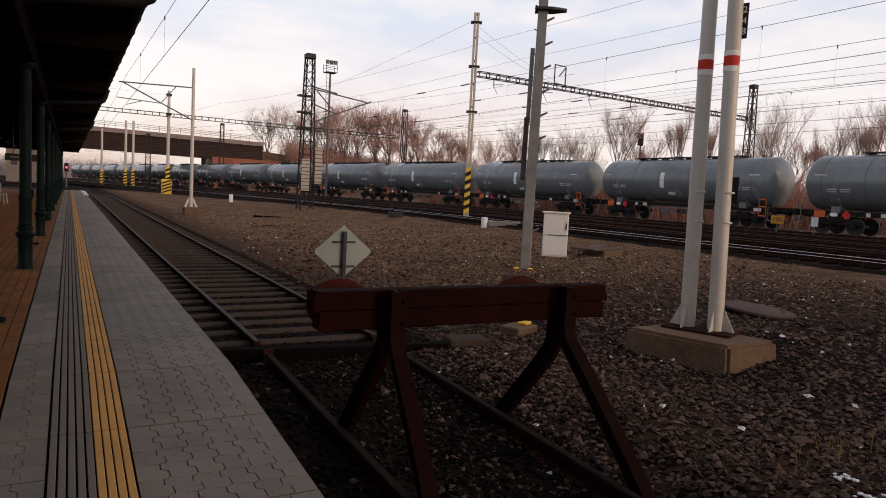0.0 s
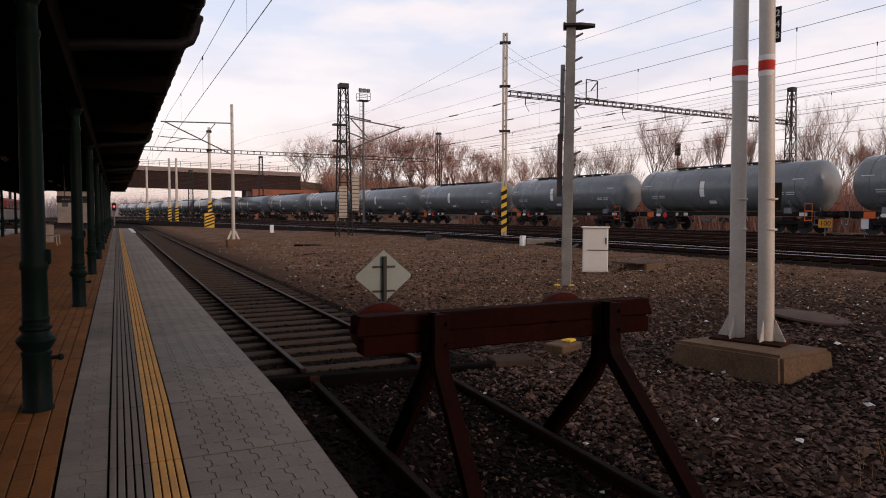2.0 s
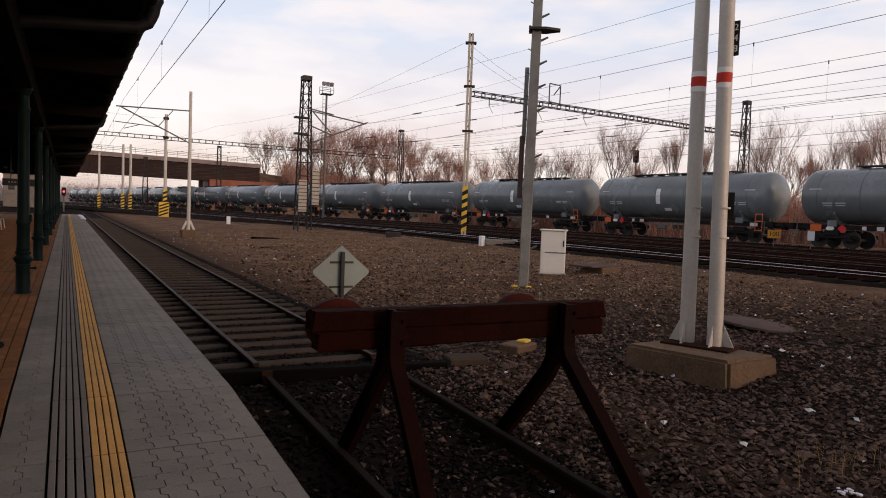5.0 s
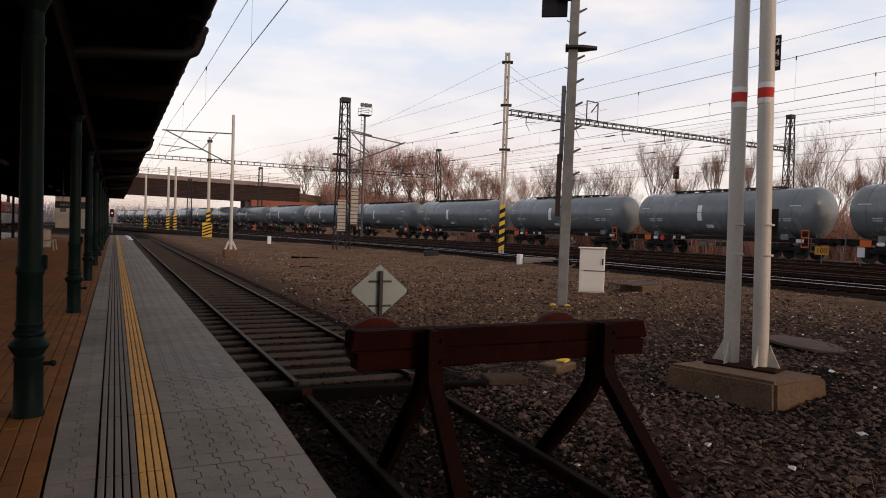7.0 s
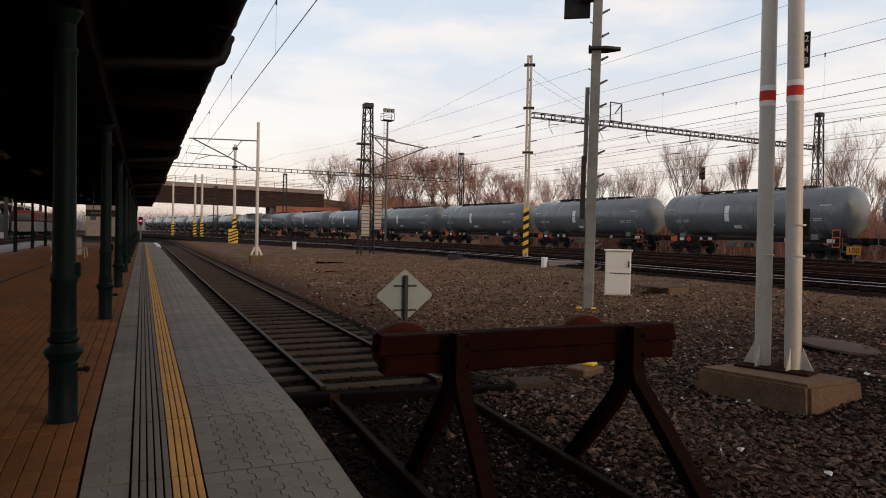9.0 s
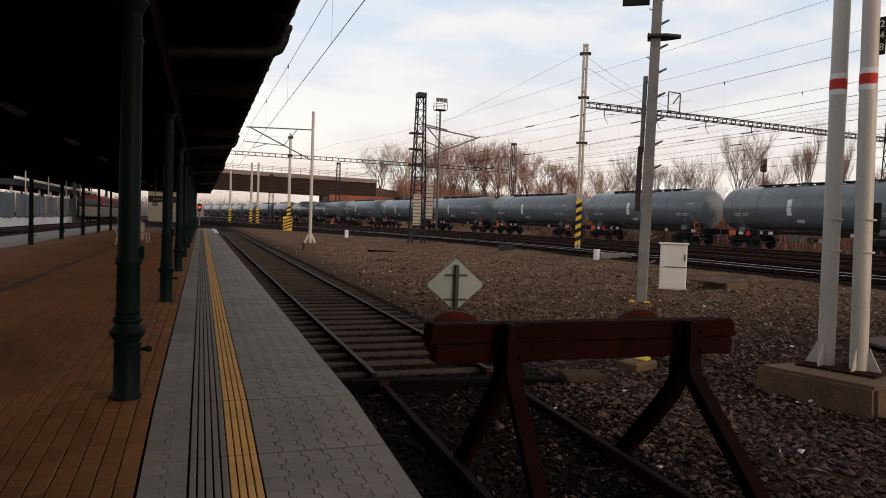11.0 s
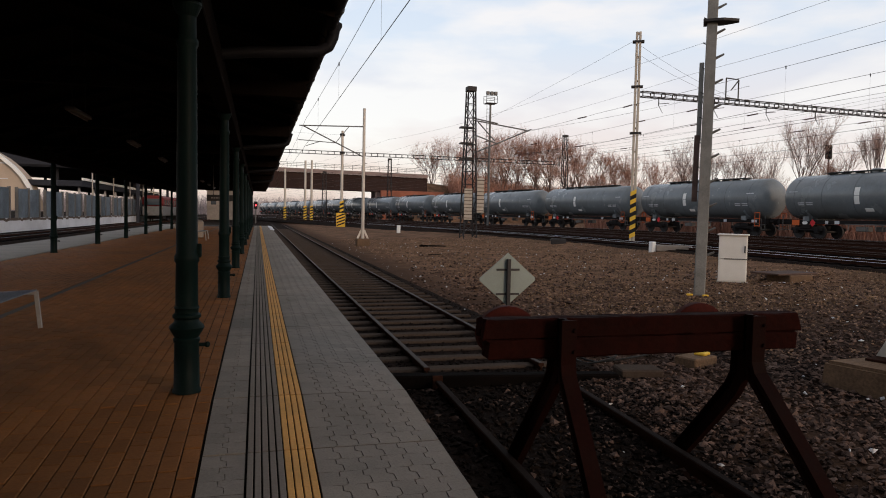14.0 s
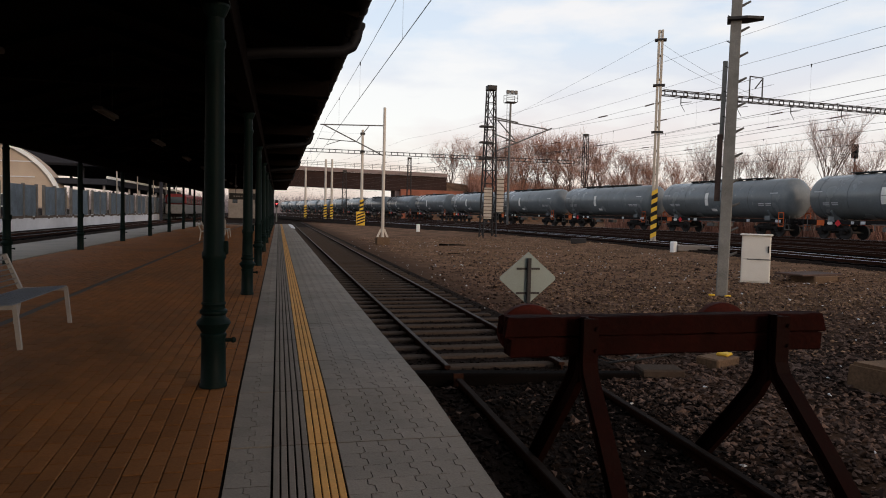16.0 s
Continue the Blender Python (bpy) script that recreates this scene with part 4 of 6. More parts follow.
for i in range(6):
    bm.faces.new((f0[i], f0[(i + 1) % 6], f1[(i + 1) % 6], f1[i]))
part("plate", bm, M["sign_back"], ds)
bm = bmesh.new()
box(bm, (0, -0.05, (zc + 0.40) / 2 - 0.1), (0.075, 0.06, zc + 0.60), 0, 0.006)
part("post", bm, M["steel_dark"], ds)
for z in (0.19, -0.29):
    bm = bmesh.new()
    box(bm, (0, -0.012, zc + z), (0.48, 0.02, 0.04), 0, 0.004)
    part("bracket", bm, M["steel_dark"], ds)

# ---- concrete signal mast ----
MX, MY = 10.52, 14.5
mz = rise(MX, MY)
mast = thing("signal_mast", (MX, MY, mz), "grey square concrete signal mast with climbing rungs", "signal", rz=-36)
mast.matrix_basis = pose(MX, MY, mz, 0, 0.5, -36)
bm = bmesh.new()
ring = []
for z, w in ((-0.3, 0.135), (4.0, 0.125), (8.8, 0.115)):
    ring.append([bm.verts.new((sx * w, sy * w, z)) for sx, sy in ((-1, -1), (1, -1), (1, 1), (-1, 1))])
for p, q in zip(ring, ring[1:]):
    for i in range(4):
        bm.faces.new((p[i], p[(i + 1) % 4], q[(i + 1) % 4], q[i]))
bm.faces.new(ring[-1])
bmesh.ops.bevel(bm, geom=[e for e in bm.edges if abs(e.verts[0].co.z - e.verts[1].co.z) > 1], offset=0.03, segments=1, affect="EDGES")
part("shaft", bm, M["old_conc"], mast)
for k in range(13):
    z = 1.0 + 0.597 * k
    bm = bmesh.new()
    rod(bm, (0.1, 0, z), (0.30, 0, z + 0.10), 0.034, 0.024)
    part("rung", bm, M["steel_grey"], mast)
    bm = bmesh.new()
    rod(bm, (-0.1, 0, z - 0.25), (-0.19, 0, z - 0.2), 0.014)
    part("rung", bm, M["steel_dark"], mast)
bm = bmesh.new()
box(bm, (-0.19, 0.04, 4.75), (0.11, 0.10, 1.9), 0, 0.01)
part("cable_duct", bm, M["old_conc"], mast, "weathered grey cable casing")
bm = bmesh.new()
box(bm, (-0.22, 0.02, 3.13), (0.13, 0.12, 1.62), 0, 0.01)
part("cable_duct", bm, M["rust"], mast, "dark brown cable casing")
bm = bmesh.new()
vs = [bm.verts.new(p) for p in ((-0.2, -0.25, 6.62), (0.25, -0.25, 6.62), (0.60, -0.08, 6.62), (0.60, 0.08, 6.62), (0.25, 0.25, 6.62), (-0.2, 0.25, 6.62))]
top = [bm.verts.new((v.co.x, v.co.y, 6.68)) for v in vs]
bm.faces.new(vs), bm.faces.new(list(reversed(top)))
for i in range(6):
    bm.faces.new((vs[i], vs[(i + 1) % 6], top[(i + 1) % 6], top[i]))
part("step_plate", bm, M["steel_dark"], mast, "dark standing plate")
bm = bmesh.new()
box(bm, (-0.52, 0.1, 7.92), (0.66, 0.10, 0.85), 0, 0.01)
part("backboard", bm, M["black"], mast, "black signal board")
bm = bmesh.new()
box(bm, (-0.28, -0.05, 8.1), (0.35, 0.25, 0.45), 0, 0.02)
part("lamp_case", bm, M["rust"], mast, "brown lamp case")
for dx, dy in ((-0.22, -0.2), (0.14, -0.22)):
    bm = bmesh.new()
    box(bm, (dx, dy, 0.04), (0.15, 0.07, 0.05), 40 * dx + 25, 0.015)
    part("base_mark", bm, M["stripe_y"], mast, "yellow paint mark on the footing")

# ---- cabinet ----
cx, cy = 13.35, 16.9
cab = thing("relay_cabinet", (cx, cy, rise(cx, cy) - 0.05), "cream-white sheet steel trackside cabinet, closed", "cabinet", rz=-40)
bm = bmesh.new()
box(bm, (0, 0, 0.73), (0.76, 0.45, 1.38), 0, 0.012)
part("body", bm, M["cab"], cab)
bm = bmesh.new()
box(bm, (0, -0.02, 1.44), (0.85, 0.56, 0.045), 0, 0.012)
part("roof", bm, M["cab"], cab)
for z, h in ((1.08, 0.66), (0.42, 0.62)):
    bm = bmesh.new()
    box(bm, (0, -0.235, z), (0.72, 0.022, h), 0, 0.006)
    d = part("door", bm, M["cab"], cab)
    if z > 1:
        bm = bmesh.new()
        box(bm, (0.32, -0.255, z - 0.05), (0.035, 0.03, 0.2), 0, 0.006)
        part("handle", bm, M["black"], d, "black handle")
bm = bmesh.new()
box(bm, (0.08, -0.252, 0.745), (0.62, 0.016, 0.03))
part("ledge", bm, M["steel_grey"], cab)
bm = bmesh.new()
box(bm, (0, 0, 0.03), (0.86, 0.5, 0.1), 0, 0.01)
part("plinth", bm, M["concrete"], cab)
mh = thing("cable_pit", (15.0, 16.6, rise(15.0, 16.6)), "concrete cable pit with a tilted lid and litter", "cable pit")
bm = bmesh.new()
box(bm, (0.1, 0, 0.06), (1.0, 0.8, 0.26), 12, 0.03)
part("ring", bm, M["stained_conc"], mh)
bm = bmesh.new()
box(bm, (0.0, 0.1, 0.215), (1.75, 0.9, 0.05), 12, 0.01)
part("lid", bm, M["rust"], mh)

# ---- twin catenary mast ----
fx, fy = 7.67, 6.37
fz = rise(fx, fy)
tw = thing("twin_mast", (fx, fy, fz), "twin pale steel catenary mast on a concrete footing", "catenary mast")
tw.matrix_basis = pose(fx, fy, fz, 0, -0.1, 0)
FOOT = -69
bm = bmesh.new()
vs0 = [(-0.93, 0.46), (-0.53, -0.88), (0.45, -0.85), (0.10, 0.52)]
r0 = [bm.verts.new((x * 1.06, y * 1.06, -0.25)) for x, y in vs0]
r1 = [bm.verts.new((x, y, 0.27)) for x, y in vs0]
bm.faces.new(list(reversed(r0))), bm.faces.new(r1)
for i in range(4):
    bm.faces.new((r0[i], r0[(i + 1) % 4], r1[(i + 1) % 4], r1[i]))
bmesh.ops.bevel(bm, geom=bm.edges[:], offset=0.04, segments=2, affect="EDGES")
part("footing", bm, M["stained_conc"], tw, "stained concrete footing block")
bm = bmesh.new()
box(bm, (-0.03, -0.02, 0.285), (0.92, 0.52, 0.03), FOOT, 0.004)
part("base_plate", bm, M["rail_side"], tw, "dark rusty base plate")
ca, sa = math.cos(radians(FOOT)), math.sin(radians(FOOT))
POLES = [(-0.19 * ca, -0.19 * sa), (0.19 * ca, 0.19 * sa)]
for k, (px, py) in enumerate(POLES):
    bm = bmesh.new()
    lean = (0.045, 0.1)[k]
    rod(bm, (px, py, 0.28), (px - lean * 1.28, py + lean * 1.54, 11.0), 0.102, 0.090, 24)
    pl = part("pole", bm, M["galv"], tw, "", True)
    for z, h, mname, lab in ((3.97 + 0.02 * k, 0.07, "white_band", "white ring"), (3.87 + 0.02 * k, 0.13, "red_band", "red ring"), (3.77 + 0.02 * k, 0.07, "white_band", "white ring")):
        bm = bmesh.new()
        lathe(bm, [(0.1015, z - h / 2), (0.1015, z + h / 2)], 24, (px - lean * 0.45, py + lean * 0.54, 0))
        part("band", bm, M[mname], pl, lab, True)
    for z in (1.75, 2.15):
        bm = bmesh.new()
        lathe(bm, [(0.1005, z), (0.105, z + 0.005), (0.105, z + 0.02), (0.1005, z + 0.025)], 24, (px, py, 0))
        part("clamp", bm, M["galv"], pl)
    for d in (-1, 1):
        for ang in (FOOT, FOOT + 90):
            ux, uy = math.cos(radians(ang)) * d, math.sin(radians(ang)) * d
            if ang == FOOT and (d < 0) != (k == 0):
                continue
            bm = bmesh.new()
            tx, ty = -uy * 0.008, ux * 0.008
            tri = [(px + ux * 0.1, py + uy * 0.1, 0.30), (px + ux * 0.25, py + uy * 0.25, 0.30), (px + ux * 0.115, py + uy * 0.115, 0.58)]
            a = [bm.verts.new((x + tx, y + ty, z)) for x, y, z in tri]
            b = [bm.verts.new((x - tx, y - ty, z)) for x, y, z in tri]
            bm.faces.new(a), bm.faces.new(list(reversed(b)))
            for i in range(3):
                bm.faces.new((a[i], a[(i + 1) % 3], b[(i + 1) % 3], b[i]))
            part("gusset", bm, M["galv"], pl)
    bm = bmesh.new()
    rod(bm, (px + 0.16, py - 0.16, 0.3), (px + 0.16, py - 0.16, 0.36), 0.03, seg=6)
    part("anchor_bolt", bm, M["rust"], tw)


def facing(x, y):
    return math.degrees(math.atan2(y, x)) - 90


pp = thing("mast_number_plate", (fx + POLES[1][0] + 0.05, fy + POLES[1][1] - 0.015, fz + 4.42), "narrow black number plate on the mast", "plate", rz=-75)
bm = bmesh.new()
box(bm, (0, 0, 0), (0.085, 0.015, 0.46), 0, 0.004)
part("plate", bm, M["black"], pp)
for i, chs in enumerate("248"):
    cu = bpy.data.curves.new("digit", "FONT")
    cu.body, cu.size, cu.extrude, cu.align_x, cu.align_y = chs, 0.12, 0.002, "CENTER", "CENTER"
    tmp = bpy.data.objects.new("tmp", cu)
    scene.collection.objects.link(tmp)
    bpy.context.view_layer.update()
    dm = bpy.data.meshes.new_from_object(tmp.evaluated_get(bpy.context.evaluated_depsgraph_get()))
    bpy.data.objects.remove(tmp)
    dm.materials.clear()
    dm.materials.append(M["white"])
    ob = new("digit", dm)
    ob.parent = pp
    ob.matrix_basis = pose(0, -0.012, 0.14 - 0.14 * i, 90, 0, 0)
pp2 = thing("mast_plate", (fx + POLES[1][0] + 0.115, fy + POLES[1][1] - 0.02, fz + 2.2), "small blank dark plate on the mast", "plate", rz=-75)
bm = bmesh.new()
box(bm, (0, 0, 0), (0.12, 0.012, 0.36), 0, 0.004)
part("plate", bm, M["black"], pp2)
lid = thing("round_cover", (11.0, 7.9, rise(11.0, 7.9)), "round dark metal cover lying askew on the gravel", "cover")
bm = bmesh.new()
lathe(bm, [(0.62, -0.03), (0.66, -0.01), (0.66, 0.03), (0.60, 0.04), (0.1, 0.045)], 28)
bmesh.ops.transform(bm, matrix=pose(0, 0, 0.03, 4, 3, 0), verts=bm.verts[:])
part("disc", bm, M["rust"], lid, "", True)
# ---- tank train ----
def wagon():
    w = thing("tank_wagon", (0, 0, 0), "grey-green four-axle tank wagon of a long freight train", "wagon", "train of tank wagons")
    bm = bmesh.new()
    R, L, zc = 1.5, 14.3, 2.78
    half = [(0.02, 0.0), (0.55, 0.035), (0.95, 0.10), (1.22, 0.20), (1.38, 0.33), (1.46, 0.46), (R, 0.62)]
    prof = [(r, -L / 2 + e) for r, e in half] + [(r, L / 2 - e) for r, e in reversed(half)]
    lathe(bm, prof, 40)
    bmesh.ops.transform(bm, matrix=pose(0, 0, zc, -90, 0, 0), verts=bm.verts[:])
    tank = part("tank", bm, M["tank"], w, "", True)
    for y in (-5.9, -3.6, -1.2, 1.2, 3.6, 5.9):
        bm = bmesh.new()
        lathe(bm, [(R + 0.002, -0.02), (R + 0.010, -0.012), (R + 0.010, 0.012), (R + 0.002, 0.02)], 40)
        bmesh.ops.transform(bm, matrix=pose(0, y, zc, -90, 0, 0), verts=bm.verts[:])
        part("weld_seam", bm, M["tank_seam"], tank, "", True)
    # straps of the saddle and walkway on top
    bm = bmesh.new()
    box(bm, (0, 0, zc + R + 0.10), (0.75, 9.0, 0.05))
    for y in range(-4, 5):
        box(bm, (0, y * 1.05, zc + R + 0.04), (0.7, 0.06, 0.12))
    part("walkway", bm, M["tank_band"], w, "dark grating walkway")
    bm = bmesh.new()
    lathe(bm, [(0.32, 0), (0.32, 0.2), (0.25, 0.26)], 16, (0, 0.9, zc + R - 0.05))
    part("manhole_dome", bm, M["tank"], w, "", True)
    bm = bmesh.new()
    for x in (-0.95, 0.95):
        box(bm, (x, 0, 1.12), (0.12, 15.0, 0.28))
    for y in (-7.4, 7.4):
        box(bm, (0, y, 1.1), (2.6, 0.2, 0.36))
    part("underframe", bm, M["bogie"], w, "black steel underframe")
    for y in (-5.2, 5.2):
        bm = bmesh.new()
        box(bm, (0, y, 1.32), (2.2, 0.5, 0.34))
        for s in (-1, 1):
            bar(bm, (s * 0.6, y - 0.2, 1.2), (s * 1.25, y - 0.2, 1.9), 0.08, 0.3)
        part("saddle", bm, M["tank"], w)
        bg = None
        bm = bmesh.new()
        for s in (-1, 1):
            box(bm, (s * 0.98, y, 0.62), (0.14, 2.6, 0.22), 0, 0.03)
            box(bm, (s * 1.0, y, 0.80), (0.22, 0.8, 0.3), 0, 0.03)
            for d in (-0.9, 0.9):
                box(bm, (s * 1.02, y + d, 0.50), (0.26, 0.36, 0.34), 0, 0.04)
        box(bm, (0, y, 0.7), (2.0, 0.5, 0.25))
        bg = part("bogie", bm, M["bogie"], w, "dark oily bogie")
        for d in (-0.9, 0.9):
            bm = bmesh.new()
            for s in (-1, 1):
                lathe(bm, [(0.47, s * 0.70 - 0.07), (0.46, s * 0.70 + 0.07), (0.30, s * 0.70 + 0.075), (0.12, s * 0.70 + 0.085)], 22)
            rod(bm, (0, 0, -0.7), (0, 0, 0.7), 0.08)
            bmesh.ops.transform(bm, matrix=pose(0, y + d, 0.46, 0, 90, 0), verts=bm.verts[:])
            part("wheelset", bm, M["steel_dark"], bg, "", True)
    for y, s in ((-7.5, -1), (7.5, 1)):
        for x in (-0.875, 0.875):
            bm = bmesh.new()
            rod(bm, (x, y, 1.06), (x, y + s * 0.45, 1.06), 0.09, seg=12)
            rod(bm, (x, y + s * 0.45, 1.06), (x, y + s * 0.5, 1.06), 0.22, seg=16)
            part("buffer", bm, M["bogie"], w)
    # markings on both sides
    for s in (-1, 1):
        bm = bmesh.new()
        for k in range(8):
            a0, a1 = radians(-20 + 40 * k / 8), radians(-20 + 40 * (k + 1) / 8)
            if k == 4:
                a0 += 0.02
            vs = [bm.verts.new((s * 1.507 * math.cos(a), yy, zc + 1.507 * math.sin(a))) for a, yy in ((a0, 0.75), (a1, 0.75), (a1, 1.12), (a0, 1.12))]
            bm.faces.new(vs)
        part("white_panel", bm, M["white"], w, "white vertical marking on the tank side")
        bm = bmesh.new()
        box(bm, (s * 1.26, 0.2, zc - 0.86), (0.03, 0.55, 0.22), m=pose(s * 1.235, 0.2, zc - 0.88, 0, s * 36, 0))
        part("small_plate", bm, M["white"], w, "small white plate")
        bm = bmesh.new()
        for yy in (-5.6, -4.9, 4.6, 5.3):
            box(bm, None, (0.012, 0.55, 0.06), m=pose(s * 1.465, yy, zc - 0.40, 0, s * 15, 0))
            box(bm, None, (0.012, 0.5, 0.05), m=pose(s * 1.43, yy, zc - 0.52, 0, s * 20, 0))
        for yy in (-6.1, 6.0):
            box(bm, None, (0.012, 0.7, 0.05), m=pose(s * 1.462, yy, zc + 0.36, 0, -s * 14, 0))
        tagged(part("lettering", bm, M["plaster"], w, "grey unreadable lettering bars"), "", "", "", "stuff")
        bm = bmesh.new()
        box(bm, (s * 1.06, 6.1, 1.06), (0.03, 0.62, 0.36), 0, 0.0)
        part("placard", bm, M["orange"], w, "orange placard")
        for yy, mm, lab in ((5.3, "white", "white placard on its corner"), (4.65, "red", "red placard on its corner")):
            bm = bmesh.new()
            box(bm, None, (0.03, 0.34, 0.34), m=pose(s * 1.06, yy, 1.05, 45, 0, 0))
            part("placard", bm, M[mm], w, lab)
        bm = bmesh.new()
        yb = -6.9
        for yy in (yb, yb + 0.45):
            bar(bm, (s * 1.28, yy, 0.7), (s * 1.28, yy, 1.75), 0.032, 0.032)
        for zz in (0.75, 1.3, 1.72):
            bar(bm, (s * 1.28, yb, zz), (s * 1.28, yb + 0.45, zz), 0.035, 0.06)
        part("step_rail", bm, M["orange"], w, "orange shunter's handrail")
        bm = bmesh.new()
        bar(bm, (s * 1.15, -2.0, 1.0), (s * 1.15, 2.0, 1.0), 0.03, 0.06)
        for yy in (-1.8, -0.6, 0.6, 1.8):
            bar(bm, (s * 1.1, yy, 0.62), (s * 1.1, yy, 1.02), 0.05, 0.05)
        box(bm, (s * 0.8, 0.9, 0.72), (0.4, 0.9, 0.3), 0, 0.03)
        part("brake_gear", bm, M["steel_grey"], w, "grey pipes and brake gear")
        for yy, ww in ((-6.2, 0.5), (-3.3, 0.3), (2.7, 0.35), (3.5, 0.22)):
            bm = bmesh.new()
            box(bm, (s * 1.06, yy, 1.10), (0.03, ww, 0.2), 0, 0.004)
            part("data_plate", bm, M["plaster"], w, "small pale data plate")
        for yy in (-7.35, 7.1):
            bm = bmesh.new()
            bar(bm, (s * 1.2, yy, 0.5), (s * 1.2, yy, 1.5), 0.04, 0.04)
            bar(bm, (s * 1.2, yy + 0.35, 0.5), (s * 1.2, yy + 0.35, 1.3), 0.04, 0.04)
            for zz in (0.52, 0.85):
                box(bm, (s * 1.15, yy + 0.17, zz), (0.25, 0.38, 0.04))
            part("corner_step", bm, M["steel_grey"], w, "grey steel corner step")
    return w


def along(y, d):
    """The y that lies d metres further along the train's track."""
    n = 60
    for i in range(n):
        y += d / n / math.hypot(1, (shift(y + 0.05) - shift(y - 0.05)) / 0.1)
    return y


TRAIN_X, TRAIN_Z, PITCH = 37.0, 0.80, 16.2
w0 = wagon()
spots_y = [49.0]
for k in range(3):
    spots_y.insert(0, along(spots_y[0], -PITCH))
while spots_y[-1] < 250:
    spots_y.append(along(spots_y[-1], PITCH))
for i, y in enumerate(spots_y):
    hd = math.degrees(math.atan((shift(y + 7) - shift(y - 7)) / 14))
    m = pose(TRAIN_X - (shift(y + 5) + shift(y - 5)) / 2, y, TRAIN_Z, 0, 0, hd)
    if i == 0:
        w0.matrix_basis = m
    else:
        copy_thing(w0, m)


# ---- masts, gantries and lines ----
def lattice(name, at, h, w0_, w1, label, mname="steel_dark", r=0.035, rz=0.0, bays=9):
    t = thing(name, at, label, "lattice mast", "lattice masts", rz)
    for sx, sy in ((-1, -1), (1, -1), (1, 1), (-1, 1)):
        bm = bmesh.new()
        bar(bm, (sx * w0_, sy * w0_, -0.2), (sx * w1, sy * w1, h), r * 2.4, r * 2.4)
        part("corner_post", bm, M[mname], t)
    for f in range(4):
        bm = bmesh.new()
        for k in range(bays):
            z0, z1 = h * k / bays, h * (k + 1) / bays
            a0, a1 = w0_ + (w1 - w0_) * k / bays, w0_ + (w1 - w0_) * (k + 1) / bays
            c = [((-1, -1), (1, -1)), ((1, -1), (1, 1)), ((1, 1), (-1, 1)), ((-1, 1), (-1, -1))][f]
            p, q = (c[0], c[1]) if k % 2 else (c[1], c[0])
            bar(bm, (p[0] * a0, p[1] * a0, z0), (q[0] * a1, q[1] * a1, z1), r * 1.3, r * 1.3)
            bar(bm, (p[0] * a1, p[1] * a1, z1), (q[0] * a1, q[1] * a1, z1), r * 1.3, r * 1.3)
        tagged(part("lacing", bm, M[mname], t), "", "", "", "stuff")
    bm = bmesh.new()
    box(bm, (0, 0, h + 0.12), (w1 * 2.5, w1 * 2.5, 0.35), 0, 0.02)
    part("cap", bm, M[mname], t)
    return t


def zebra(parent, w, h, z0=0.0, y=0.0, d=0.05):
    """Slanting yellow and black stripes round the foot of a post."""
    n = 11
    for k in range(n):
        z = z0 + h * k / n
        bm = bmesh.new()
        dz = h / n
        vs = [bm.verts.new(p) for p in ((-w, y - d, z), (w, y - d, z + dz * 0.7), (w, y - d, z + dz * 1.7), (-w, y - d, z + dz), (-w, y + d, z), (w, y + d, z + dz * 0.7), (w, y + d, z + dz * 1.7), (-w, y + d, z + dz))]
        for f in ((0, 1, 2, 3), (4, 7, 6, 5), (0, 4, 5, 1), (1, 5, 6, 2), (2, 6, 7, 3), (3, 7, 4, 0)):
            bm.faces.new([vs[i] for i in f])
        part("stripe", bm, M["black" if k % 2 else "stripe_y"], parent, "black stripe" if k % 2 else "yellow stripe")


def gantry_beam(name, a, b, label, h=0.3, w=0.4):
    t = thing(name, a, label, "gantry beam", "gantry beams")
    d = Vector(b) - Vector(a)
    n = int(d.length / 0.8)
    off = [(-w / 2, -h / 2), (w / 2, -h / 2), (w / 2, h / 2), (-w / 2, h / 2)]
    for oy, oz in off:
        bm = bmesh.new()
        bar(bm, (0, oy, oz), (d.x, d.y + oy, d.z + oz), 0.055, 0.055)
        part("chord", bm, M["steel_dark"], t)
    bm = bmesh.new()
    for k in range(n + 1):
        p = d * (k / n)
        for i in range(4):
            q0, q1 = off[i], off[(i + 1) % 4]
            bar(bm, (p.x, p.y + q0[0], p.z + q0[1]), (p.x, p.y + q1[0], p.z + q1[1]), 0.05, 0.05)
    tagged(part("lacing", bm, M["steel_dark"], t), "", "", "", "stuff")
    return t


# double post with warning stripes
post = thing("striped_post", (22.6, 38.0, rise(22.6, 38)), "tall pale twin-channel mast with black and yellow stripes", "catenary mast", rz=-30)
for s in (-1, 1):
    bm = bmesh.new()
    box(bm, (s * 0.095, 0, 6.4), (0.15, 0.3, 13.0), 0, 0.02)
    part("channel", bm, M["cream"], post, "weathered cream channel post")
bm = bmesh.new()
for k in range(9):
    box(bm, (0, 0, 1.2 + 1.45 * k), (0.26, 0.24, 0.1))
part("tie_plates", bm, M["rust"], post)
for z in (6.7, 12.3, 9.55):
    bm = bmesh.new()
    box(bm, (0, 0, z), (0.7, 0.4, 0.12), 0, 0.01)
    part("collar", bm, M["steel_dark"], post)
zebra(post, 0.175, 2.9, 0.15, 0, 0.17)
gantry_beam("gantry_beam", (22.9, 38.0, 9.62), (51.3, 39.5, 9.62), "long dark lattice gantry beam across the main tracks")
lattice("lattice_mast", (51.5, 39.5, rise(51.5, 39.5)), 11.8, 0.42, 0.22, "dark riveted lattice mast at the gantry's end")
st = thing("gantry_bracket", (29.85, 38.3, 9.77), "small square steel bracket standing on the gantry beam", "bracket")
